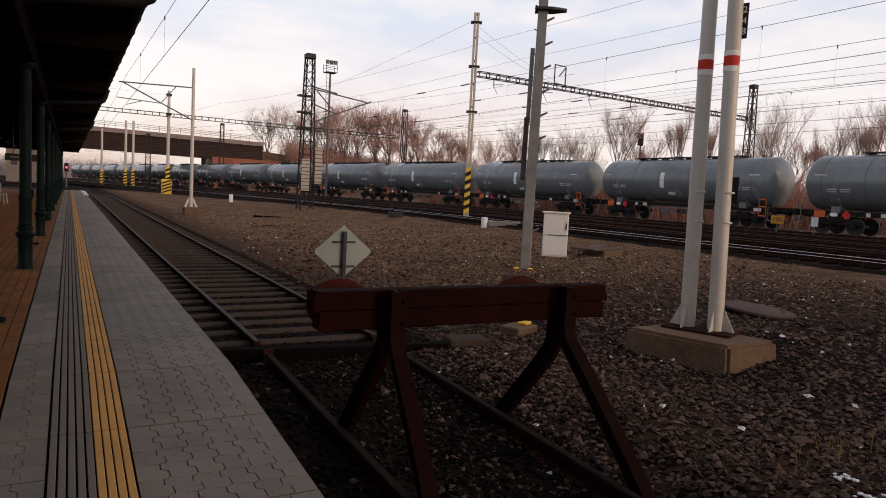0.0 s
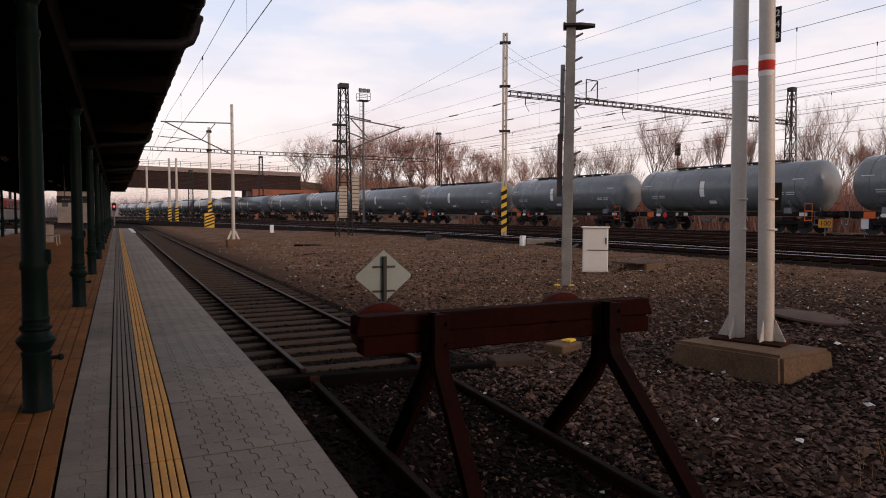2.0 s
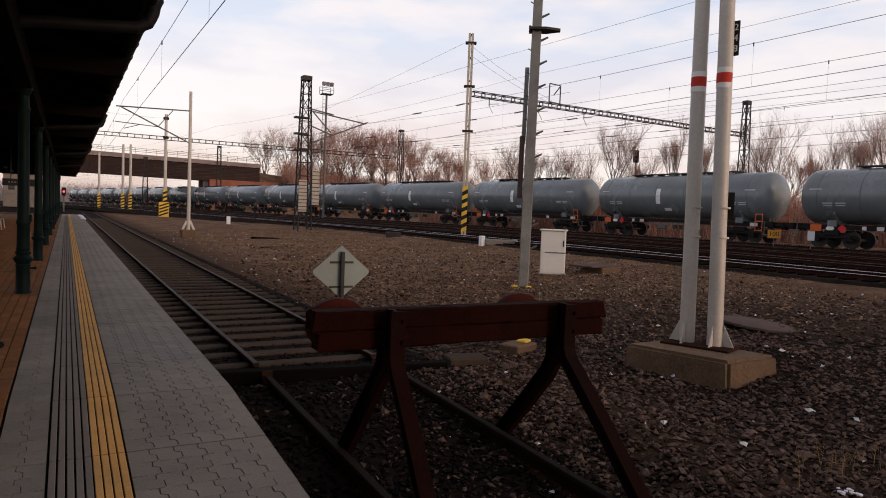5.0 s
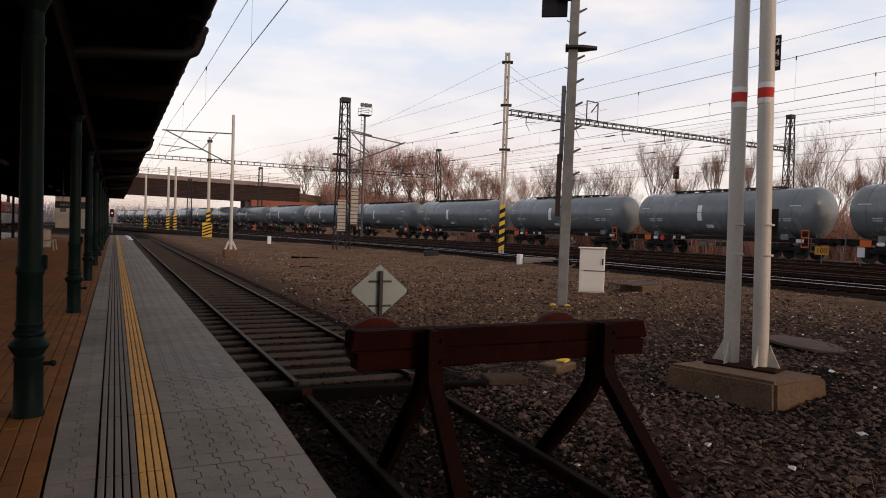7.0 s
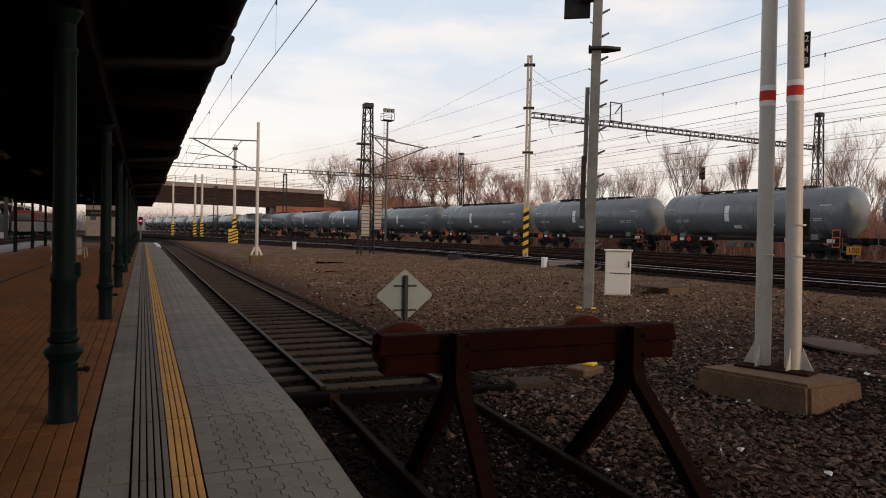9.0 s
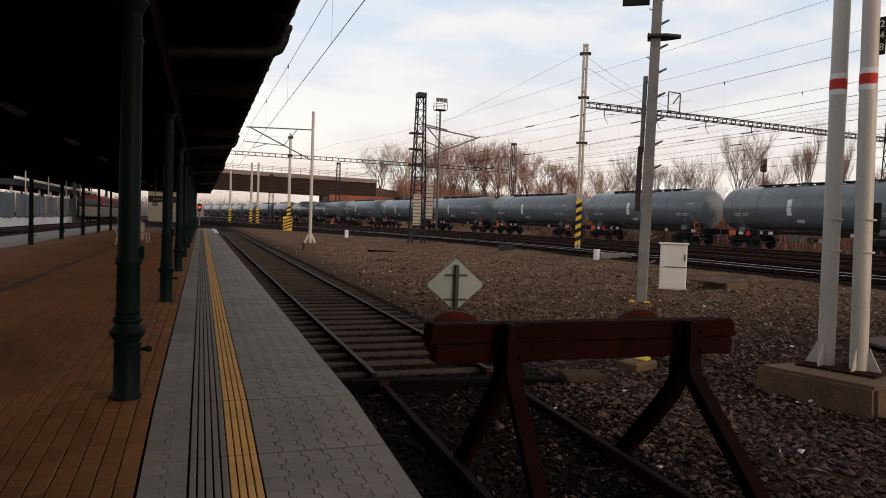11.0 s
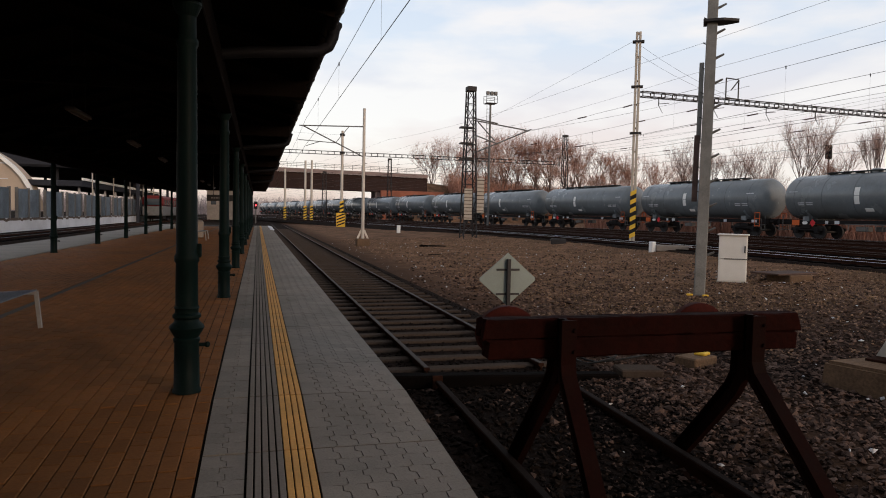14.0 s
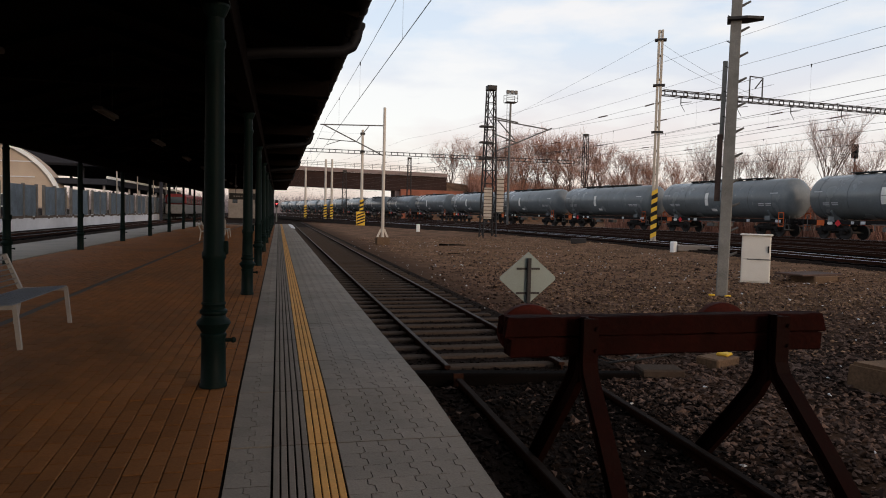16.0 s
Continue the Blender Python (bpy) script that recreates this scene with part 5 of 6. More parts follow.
for (a, b) in (((-0.6, 0, 0), (-0.6, 0, 1.35)), ((0.35, 0, 0), (0.35, 0, 1.3)), ((-0.6, 0, 1.35), (0.35, 0, 1.3)), ((-0.6, 0, 0.1), (1.0, 0, 0.0)), ((-0.2, 0, 0.6), (0.3, 0, 1.2))):
    bm = bmesh.new()
    bar(bm, a, b, 0.06, 0.06)
    part("strut", bm, M["steel_dark"], st)

# lattice mast with boards and cantilevers
lm = lattice("lattice_mast", (15.6, 50.0, rise(15.6, 50)), 11.2, 0.52, 0.28, "dark lattice mast with cantilevers and cream boards", bays=11)
for x, z0, z1 in ((-0.25, 1.4, 3.75), (0.72, 1.95, 4.55)):
    bm = bmesh.new()
    box(bm, (x, -0.65, (z0 + z1) / 2), (0.62 if x < 0 else 0.55, 0.05, z1 - z0), 0, 0.01)
    bd = part("board", bm, M["cream"], lm, "cream slatted board")
    n = 9
    for k in range(n):
        bm = bmesh.new()
        box(bm, (x, -0.69, z0 + (z1 - z0) * (k + 0.5) / n), (0.64 if x < 0 else 0.57, 0.03, (z1 - z0) / n * 0.2))
        part("slat", bm, M["rust"], bd)
for (a, b) in (((0.2, 0, 9.0), (4.6, 0, 8.45)), ((0.2, 0, 9.15), (2.2, 0, 8.85)), ((0.2, 0, 6.45), (5.0, 0, 8.55)), ((0.3, 0, 7.9), (2.2, 0, 7.3)), ((0.6, 0, 8.9), (2.0, 0, 7.5))):
    bm = bmesh.new()
    rod(bm, a, b, 0.05, seg=8)
    part("cantilever", bm, M["steel_grey"], lm)
for z in (8.4, 6.0, 7.2):
    bm = bmesh.new()
    box(bm, (-0.3, 0, z), (1.0, 0.6, 0.12))
    part("step_frame", bm, M["steel_dark"], lm)


def round_mast(at, h, label, stripes=0.0, r=0.13):
    t = thing("catenary_mast", at, label, "catenary mast", "round masts")
    bm = bmesh.new()
    rod(bm, (0, 0, 0.0), (0, 0, h), r, r * 0.8, 14)
    part("pole", bm, M["galv"], t, "", True)
    bm = bmesh.new()
    box(bm, (0, 0, 0.0), (0.8, 0.8, 0.7), 0, 0.04)
    part("footing", bm, M["stained_conc"], t, "stained concrete footing")
    for s in (-1, 1):
        bm = bmesh.new()
        bar(bm, (s * 0.32, 0, 0.34), (s * 0.1, 0, 0.85), 0.03, 0.12)
        part("gusset", bm, M["galv"], t)
    if stripes:
        zebra(t, r * 1.15, stripes, 0.35, 0, r * 1.1)
    return t


cm = round_mast((6.27, 42.0, -0.02), 8.33, "pale round catenary mast with a cantilever over the bay track", 0.0, 0.105)
for (a, b, r) in (((0, 0, 7.22), (-3.9, 0, 7.1), 0.036), ((0, 0, 5.36), (-3.7, 0, 7.1), 0.036), ((-1.7, 0, 6.2), (-0.95, 0, 7.15), 0.022), ((-1.75, 0, 6.15), (-3.95, 0, 6.25), 0.024), ((-2.65, 0, 6.2), (-3.5, 0, 5.9), 0.02)):
    bm = bmesh.new()
    rod(bm, a, b, r, seg=8)
    part("cantilever", bm, M["steel_grey"], cm)
zm = round_mast((10.5, 89.0, rise(10.5, 89)), 12.4, "pale gantry mast with yellow and black stripes at its foot", 2.9, 0.2)
bm = bmesh.new()
box(bm, (-0.15, -0.45, 0.9), (1.15, 0.08, 1.8), 0, 0.02)
zb = part("warning_board", bm, M["stripe_y"], zm, "yellow warning board with slanting black stripes")
for k in range(4):
    bm = bmesh.new()
    bar(bm, (-0.68, -0.51, 0.15 + 0.38 * k), (0.38, -0.51, 0.55 + 0.38 * k), 0.02, 0.17, (0, 0, 1))
    part("stripe", bm, M["black"], zb, "black stripe")
for z in (9.6, 11.9):
    bm = bmesh.new()
    lathe(bm, [(0.3, z - 0.15), (0.34, z), (0.3, z + 0.15)], 14)
    part("ring", bm, M["steel_dark"], zm)
gantry_beam("gantry_beam", (-18.0, 89.0, 9.7), (41.0, 89.0, 9.5), "long dark lattice gantry beam over all the tracks", 0.4)
for (x, y, h) in ((5.0, 134.0, 10.3), (8.0, 122.0, 11.0), (9.1, 122.0, 11.0)):
    round_mast((x, y, rise(x, y)), h, "far pale mast with striped foot beside the tracks", 2.6, 0.22)
lattice("lattice_mast", (13.0, 140.0, rise(13, 140)), 9.5, 0.5, 0.3, "far dark lattice mast under the bridge")
lattice("lattice_mast", (26.0, 138.0, rise(26, 138)), 12.5, 0.5, 0.3, "far dark lattice mast beside the bridge end")
lattice("lattice_mast", (48.5, 103.0, rise(48, 103)), 14.6, 0.5, 0.3, "dark lattice mast rising out of the brush")

# floodlight mast
fl = thing("floodlight_mast", (27.5, 80.0, rise(27.5, 80)), "tall thin floodlight mast with a lamp basket", "lamp mast")
bm = bmesh.new()
rod(bm, (0, 0, 0), (0, 0, 15.2), 0.16, 0.12, 12)
part("pole", bm, M["steel_grey"], fl, "", True)
bm = bmesh.new()
for k in range(30):
    box(bm, (-0.3, 0, 0.6 + 0.48 * k), (0.3, 0.04, 0.04))
bar(bm, (-0.45, 0, 0.5), (-0.45, 0, 15), 0.04, 0.04)
part("ladder", bm, M["steel_dark"], fl)
bm = bmesh.new()
box(bm, (0, 0, 15.2), (1.3, 1.1, 0.1))
for x in (-0.7, 0.7):
    for y in (-0.55, 0.55):
        bar(bm, (x, y, 15.2), (x, y, 16.1), 0.05, 0.05)
for z in (15.7, 16.1):
    for y in (-0.55, 0.55):
        bar(bm, (-0.7, y, z), (0.7, y, z), 0.05, 0.05)
part("basket", bm, M["steel_dark"], fl)
for x in (-0.5, 0.0, 0.5):
    bm = bmesh.new()
    box(bm, (x, -0.4, 16.4), (0.42, 0.3, 0.42), 0, 0.05)
    part("floodlight", bm, M["steel_grey"], fl)

# far colour-light signals
for (x, y, h, lit) in ((74.0, 75.2, 11.4, False), (-0.35, 121.0, 3.6, True)):
    sg = thing("light_signal", (x, y, rise(x, y)), "dark colour-light signal on a thin mast", "signal", "light signals")
    bm = bmesh.new()
    rod(bm, (0, 0, 0), (0, 0, h), 0.12, seg=10)
    part("pole", bm, M["steel_grey"], sg)
    bm = bmesh.new()
    box(bm, (-0.25 if not lit else 0, -0.2, h - 0.5), (1.15 if not lit else 0.6, 0.2, 1.9 if not lit else 1.3), 0, 0.1)
    part("head", bm, M["black"], sg)
    for k in range(3):
        bm = bmesh.new()
        rod(bm, (-0.25 if not lit else 0, -0.3, h - 1.2 + 0.65 * k if not lit else h - 0.85 + 0.35 * k), (-0.25 if not lit else 0, -0.65, h - 1.2 + 0.65 * k if not lit else h - 0.85 + 0.35 * k), 0.18 if not lit else 0.13, seg=12)
        part("lens_hood", bm, M["lamp_red"] if lit and k == 1 else M["black"], sg, "glowing red lamp" if lit and k == 1 else "")

# speed board by the train
sp = thing("speed_board", (34.85, 24.45, 0.55), "small yellow board with black figures on a low post", "sign", rz=-55)
bm = bmesh.new()
rod(bm, (0, 0, 0), (0, 0, 0.7), 0.03)
part("post", bm, M["steel_grey"], sp)
bm = bmesh.new()
box(bm, (0, -0.03, 0.85), (0.66, 0.03, 0.46), 0, 0.01)
part("board", bm, M["board_orange"], sp)
cu = bpy.data.curves.new("figures", "FONT")
cu.body, cu.size, cu.extrude, cu.align_x, cu.align_y = "100", 0.36, 0.003, "CENTER", "CENTER"
tmp = bpy.data.objects.new("tmp", cu)
scene.collection.objects.link(tmp)
bpy.context.view_layer.update()
dm = bpy.data.meshes.new_from_object(tmp.evaluated_get(bpy.context.evaluated_depsgraph_get()))
bpy.data.objects.remove(tmp)
dm.materials.clear()
dm.materials.append(M["black"])
ob = new("figures", dm)
ob.parent = sp
ob.matrix_basis = pose(0, -0.05, 0.85, 90, 0, 0)


ws = thing("white_marker_sign", (34.9, 22.3, 0.55), "small white board on a low post beside the train", "sign", rz=-58)
bm = bmesh.new()
rod(bm, (0, 0, 0), (0, 0, 0.75), 0.025)
part("post", bm, M["steel_grey"], ws)
bm = bmesh.new()
box(bm, (0, -0.03, 0.85), (0.34, 0.025, 0.5), 0, 0.008)
part("board", bm, M["plaster"], ws)


def tube(bm, pts, r, seg=5):
    """One unbroken thin tube through pts."""
    rings = []
    for i, p in enumerate(pts):
        d = (Vector(pts[min(i + 1, len(pts) - 1)]) - Vector(pts[max(i - 1, 0)])).normalized()
        u = d.cross(Vector((0, 0, 1)))
        u = (u if u.length > 1e-3 else Vector((1, 0, 0))).normalized()
        w = u.cross(d)
        rings.append([bm.verts.new(Vector(p) + (u * math.cos(2 * math.pi * k / seg) + w * math.sin(2 * math.pi * k / seg)) * r) for k in range(seg)])
    for p, q in zip(rings, rings[1:]):
        for k in range(seg):
            bm.faces.new((p[k], p[(k + 1) % seg], q[(k + 1) % seg], q[k]))


def line_of(name, pts, r, label):
    t = thing(name, pts[0], label, "wire", "overhead wires")
    bm = bmesh.new()
    tube(bm, [Vector(a) - Vector(pts[0]) for a in pts], r)
    part("wire", bm, M["wire"], t)
    return t


def sag(a, b, s, n=14):
    a, b = Vector(a), Vector(b)
    return [tuple(a.lerp(b, i / n) - Vector((0, 0, 4 * s * (i / n) * (1 - i / n)))) for i in range(n + 1)]


def catenary(spans, zc, zm, label, r=0.016, drop=7.0, dip=0.45, insulated=True):
    """Contact wire, carrying wire and droppers from support to support."""
    t = thing("overhead_line", (spans[0][0], spans[0][1], 0), label, "overhead line", "overhead lines")
    o = Vector((spans[0][0], spans[0][1], 0))
    for (a, b) in zip(spans, spans[1:]):
        bm = bmesh.new()
        rod(bm, Vector((*a, zc)) - o, Vector((*b, zc)) - o, r, seg=5, caps=False)
        part("contact_wire", bm, M["wire"], t)
        m = sag((*a, zm), (*b, zm), dip)
        bm = bmesh.new()
        tube(bm, [Vector(p) - o for p in m], r * 0.9)
        part("carrying_wire", bm, M["wire"], t)
        d = (Vector(b) - Vector(a)).length
        k = int(d / drop)
        for i in range(1, k):
            f = i / k
            p = Vector(a).lerp(Vector(b), f)
            z = zm - 4 * dip * f * (1 - f)
            bm = bmesh.new()
            rod(bm, Vector((p.x, p.y, zc)) - o, Vector((p.x, p.y, z)) - o, 0.003, seg=4, caps=False)
            rod(bm, Vector((p.x, p.y, z - 0.1)) - o, Vector((p.x, p.y, z + 0.03)) - o, 0.022, seg=5)
            part("dropper", bm, M["wire"], t)
        if insulated:
            for f in (0.04, 0.30, 0.955):
                p, d1 = Vector(a).lerp(Vector(b), f), (Vector(b) - Vector(a)).normalized() * 0.38
                z = zm - 4 * dip * f * (1 - f)
                bm = bmesh.new()
                for q in range(5):
                    c0 = Vector((p.x, p.y, z)) - o + Vector((d1.x, d1.y, 0)) * (q / 2 - 1)
                    rod(bm, c0, c0 + Vector((d1.x, d1.y, 0)) * 0.45, 0.045, 0.03, 7)
                part("insulator", bm, M["insul"], t, "dark ribbed insulator")


catenary([(2.75, -10.0), (2.75, 42.0), (2.75, 89.0), (3.0, 134.0)], 5.92, 7.5, "thin overhead contact line above the bay track", 0.0095, 8.0, 0.36, False)
for k, x0 in enumerate((20.2, 24.4, 28.6, 32.8, 37.0)):
    catenary([(x0 - shift(y) + (0.25 if i % 2 else -0.25), y) for i, y in enumerate((-30.0, 38.0, 89.0, 138.0, 200.0))], 6.5, 8.35, "overhead contact line above a main track", 0.010)
for x0, z in ((23.5, 11.2), (26.5, 10.6), (41.0, 10.0), (45.0, 10.3), (51.5, 12.0)):
    pts = []
    sup = [(x0 - shift(y), y, z + rise(x0, 40)) for y in (-40.0, 38.0, 89.0, 150.0)]
    for a, b in zip(sup, sup[1:]):
        pts += sag(a, b, 0.6)
    line_of("feeder_wire", pts, 0.008, "thin feeder wire on the gantry tops")
for a, b in (((22.7, 38, 12.6), (29.3, 38, 9.9)), ((22.7, 38, 12.0), (29.0, 38, 9.75)), ((22.6, 38, 13.0), (20.4, 89, 9.9)), ((20.2, 50, 8.6), (24.3, 30, 8.8)), ((-4, 60, 9.2), (10.5, 89, 12.0))):
    line_of("stay_wire", sag(a, b, 0.2, 8), 0.008, "thin dark stay wire between the masts")
for k, x0 in enumerate((24.4, 28.6, 32.8, 37.0)):
    hg = thing("wire_support", (x0 - 0.2, 38.0 + 0.0528 * (x0 - 23.1), 9.5), "hanging contact line support under the gantry", "wire support", "wire supports")
    for a, b, r in (((0, 0, 0), (0, 0, -0.5), 0.03), ((0, 0, -0.4), (0.75, 0, -0.3), 0.02), ((0, 0, -0.5), (0.3, 0, -0.95), 0.018), ((0, -0.24, -0.03), (0, 0.24, -0.03), 0.035)):
        bm = bmesh.new()
        rod(bm, a, b, r, seg=6)
        part("arm", bm, M["steel_dark"], hg)

# ---- road bridge ----
br = thing("road_bridge", (0, 150, 0), "long road bridge with dark steel girders over the tracks", "bridge")
BR = [(-70.0, 0.0, 9.4), (37.0, 0.0, 7.85)]


def span(z0, z1, y0, y1, mname, name, lab):
    bm = bmesh.new()
    vs = []
    for (x, _, zb) in BR:
        for y in (y0, y1):
            for z in (z0, z1):
                vs.append(bm.verts.new((x, y, zb + z)))
    for f in ((0, 1, 3, 2), (4, 6, 7, 5), (0, 2, 6, 4), (1, 5, 7, 3), (0, 4, 5, 1), (2, 3, 7, 6)):
        bm.faces.new([vs[i] for i in f])
    return part(name, bm, M[mname], br, lab)


span(-1.1, 2.3, 0.4, 0.9, "bridge", "girder", "dark brown steel girder")
span(-1.1, 2.3, 6.6, 7.1, "bridge", "girder", "dark brown steel girder")
span(1.7, 2.2, 0.9, 6.6, "bridge", "deck", "dark underside of the deck")
span(2.3, 3.1, -0.3, 0.2, "bridge_conc", "edge_beam", "pale concrete edge beam")
span(-1.2, -1.04, 0.25, 1.05, "bridge", "flange", "")
for k in range(53):
    x = -70 + 104 * k / 52
    zb = 9.4 - 1.5 * k / 52
    bm = bmesh.new()
    box(bm, (x, -0.05, zb + 3.75), (0.08, 0.08, 1.1))
    part("rail_post", bm, M["steel_grey"], br)
    bm = bmesh.new()
    box(bm, (x, 0.37, zb + 0.6), (0.12, 0.05, 3.2))
    part("stiffener", bm, M["bridge"], br)
for z in (3.6, 3.95, 4.28):
    span(z, z + 0.07, -0.08, -0.02, "steel_grey", "handrail", "")
for x in (-24.0, 25.8):
    bm = bmesh.new()
    for y in (1.2, 3.75, 6.3):
        box(bm, (x, y, 4.2), (1.1, 0.9, 9.0), 0, 0.08)
    part("pier", bm, M["bridge_conc"], br, "concrete bridge piers")
bm = bmesh.new()
box(bm, (33.5, 3.5, 3.6), (14.5, 8.5, 7.0), 0, 0.1)
part("abutment", bm, M["redbrick"], br, "reddish brick abutment")

# embankment behind the train
bm = bmesh.new()
sect = []
pts = [(27.0, 158, 4.0), (36.0, 156, 9.6), (60.0, 165, 8.0), (95.0, 180, 4.5), (150.0, 205, 0.5)]
rings = []
for (x, y, h) in pts:
    rings.append([bm.verts.new((x + dx, y + dy, z)) for dx, dy, z in ((6, -18, 0.2), (2, -9, h * 0.55), (0, 0, h), (0, 12, h), (0, 40, 0))])
for p, q in zip(rings, rings[1:]):
    for i in range(4):
        bm.faces.new((p[i], q[i], q[i + 1], p[i + 1]))
bm.faces.new(rings[0])
setting("embankment", bm, M["soil"], "brown earth embankment leading up to the bridge", "embankment")


# ---- bare trees and brush ----
def bare_tree(seed, h, spread, label, twig):
    rg = random.Random(seed)
    t = thing("bare_tree", (0, 0, 0), label, "tree", "bare trees")
    tv, tf = [], []
    bm = bmesh.new()

    def twigs(p, d, n, ln):
        for _ in range(n):
            q = (d + Vector((rg.uniform(-1, 1), rg.uniform(-1, 1), rg.uniform(-0.25, 1.0))) * 0.75).normalized()
            a = p + d * rg.uniform(-0.2, 0.2)
            e = a + q * ln * rg.uniform(0.5, 1.2)
            s = Vector((rg.uniform(-1, 1), rg.uniform(-1, 1), 0)).normalized() * 0.0075
            o = len(tv)
            tv.extend([tuple(a - s), tuple(a + s), tuple(e)])
            tf.append((o, o + 1, o + 2))
            m = a.lerp(e, 0.5)
            e2 = m + (q + Vector((rg.uniform(-1, 1), rg.uniform(-1, 1), rg.uniform(-0.5, 1))) * 0.7) * ln * 0.45
            o = len(tv)
            tv.extend([tuple(m - s * 0.8), tuple(m + s * 0.8), tuple(e2)])
            tf.append((o, o + 1, o + 2))

    def grow(p, d, ln, r, depth):
        e = p + d * ln
        rod(bm, p, e, r, r * 0.65, seg=6 if depth < 2 else 4, caps=False)
        if depth >= 2:
            twigs(e, d, 3, h * 0.085)
            twigs(p.lerp(e, 0.6), d, 1, h * 0.07)
        if depth == 5:
            return
        for k in range((6, 3, 3, 2, 2)[depth]):
            ax = Vector((rg.uniform(-1, 1), rg.uniform(-1, 1), 0)).normalized()
            nd = (d + ax * rg.uniform(0.3, 0.75) * spread + Vector((0, 0, 0.3))).normalized()
            st_ = p.lerp(e, rg.uniform(0.55, 1.0))
            grow(st_, nd, ln * rg.uniform(0.55, 0.8), r * 0.5, depth + 1)

    grow(Vector((0, 0, -0.2)), Vector((rg.uniform(-0.05, 0.05), rg.uniform(-0.05, 0.05), 1)).normalized(), h * 0.33, h * 0.010, 0)
    part("trunk", bm, M["bark"], t, "bare branching trunk")
    me = bpy.data.meshes.new("crown")
    me.from_pydata(tv, [], tf)
    me.materials.append(M[twig])
    c = new("crown", me)
    c.parent = t
    c["label"] = "leafless crown of fine twigs"
    return t


kinds = [bare_tree(11, 12, 0.75, "tall bare tree with a fine spreading crown", "twig"), bare_tree(12, 12, 1.0, "broad bare tree with fine twigs", "twig"),
         bare_tree(13, 9, 1.1, "reddish-brown leafless bushy tree", "twig_red"), bare_tree(14, 8, 1.3, "low reddish leafless thicket tree", "twig_red"), bare_tree(16, 12, 0.38, "slim upright bare tree with thin branches", "twig")]
for i, kq in enumerate(kinds):
    kq.matrix_basis = pose(80 + 6 * i, 95 + 4 * i, 0.4)
TALL = [max(v.co.z for v in kq.children[1].data.vertices) for kq in kinds]


def plant(k, brg, dist, top, zb):
    """A tree on a bearing from the origin (degrees from the track) with its top at that height."""
    x, y = dist * math.sin(radians(brg)), dist * math.cos(radians(brg))
    s = (top - zb + 0.25) / TALL[k]
    m = pose(x, y, zb - 0.25, 0, 0, rng.uniform(0, 360))
    c = copy_thing(kinds[k], m)
    c.scale = (s * rng.uniform(0.9, 1.1), s * rng.uniform(0.9, 1.1), s)


for k, brg, dist, el in ((1, 34.7, 96, 0.105), (4, 36.4, 95, 0.108), (0, 38.1, 92, 0.093), (1, 40.2, 98, 0.102), (0, 42.8, 86, 0.136), (2, 45.2, 92, 0.092), (4, 47.5, 88, 0.138), (4, 49.7, 90, 0.126), (2, 52.4, 92, 0.09), (1, 54.2, 84, 0.14), (2, 55.6, 90, 0.10), (4, 57.2, 95, 0.105), (0, 59.0, 84, 0.119), (4, 60.6, 82, 0.133), (1, 61.8, 78, 0.142), (0, 64.1, 84, 0.123), (2, 66.0, 88, 0.10)):
    plant(k, brg, dist, 1.86 + el * dist, 0.45)
for brg, dist, el in ((15.7, 172, 0.100), (17.5, 176, 0.095), (19.0, 170, 0.108), (20.3, 168, 0.113), (21.5, 174, 0.10), (22.8, 168, 0.105), (24.0, 165, 0.108), (25.2, 170, 0.10), (26.5, 172, 0.092), (27.8, 165, 0.086), (29.2, 165, 0.08), (30.8, 160, 0.075), (32.5, 150, 0.07), (34.5, 140, 0.07), (14.2, 178, 0.09)):
    plant(rng.choice((1, 2, 2, 3)), brg, dist, 1.86 + (el + 0.010) * dist, 4.5 if brg < 28 else 1.5)
    if brg > 17:
        plant(rng.choice((2, 3)), brg + rng.uniform(-0.8, 0.8), dist - 10, 1.86 + el * dist * rng.uniform(0.6, 0.85), 3.0 if brg < 28 else 0.8)


def brush(name, n, spot, lo, hi, material, label, wd=0.03):
    """Dense leafless scrub: slender stems with side twigs, in one mesh."""
    rg = random.Random(name)
    v, f = [], []
    for _ in range(n):
        x, y, z = spot(rg)
        h = rg.uniform(lo, hi)
        tip = Vector((x + rg.uniform(-0.35, 0.35) * h, y + rg.uniform(-0.35, 0.35) * h, z + h))
        b0 = Vector((x, y, z - 0.1))
        s = Vector((rg.uniform(-1, 1), rg.uniform(-1, 1), 0)).normalized() * wd
        for (p, q, w) in [(b0, tip, 1.0)] + [(b0.lerp(tip, u), b0.lerp(tip, u) + Vector((rg.uniform(-1, 1), rg.uniform(-1, 1), rg.uniform(0.1, 1))) * h * 0.28, 0.7) for u in (0.35, 0.5, 0.65, 0.8)]:
            o = len(v)
            v += [tuple(p - s * w), tuple(p + s * w), tuple(q)]
            f.append((o, o + 1, o + 2))
    me = bpy.data.meshes.new(name)
    me.from_pydata(v, [], f)
    me.materials.append(material)
    return tagged(new(name, me), label, "scrub", "", "stuff")


def by_train(rg):
    brg, d = radians(rg.uniform(27, 70)), rg.uniform(62, 100)
    x, y = d * math.sin(brg), d * math.cos(brg)
    while x < 45 - shift(y):
        x += 12
    return x, y, 0.4


def on_bank(rg):
    u = rg.random()
    x = 43 + 71 * u
    y = 152 + 30 * u + rg.uniform(-12, 8)
    return x, y, max(0.3, (8.5 - 7 * u) * (0.5 + (y - 140 - 30 * u) / 40))


brush("roadside_scrub", 24000, by_train, 1.8, 5.4, M["twig_red"], "dense reddish-brown leafless scrub behind the train")
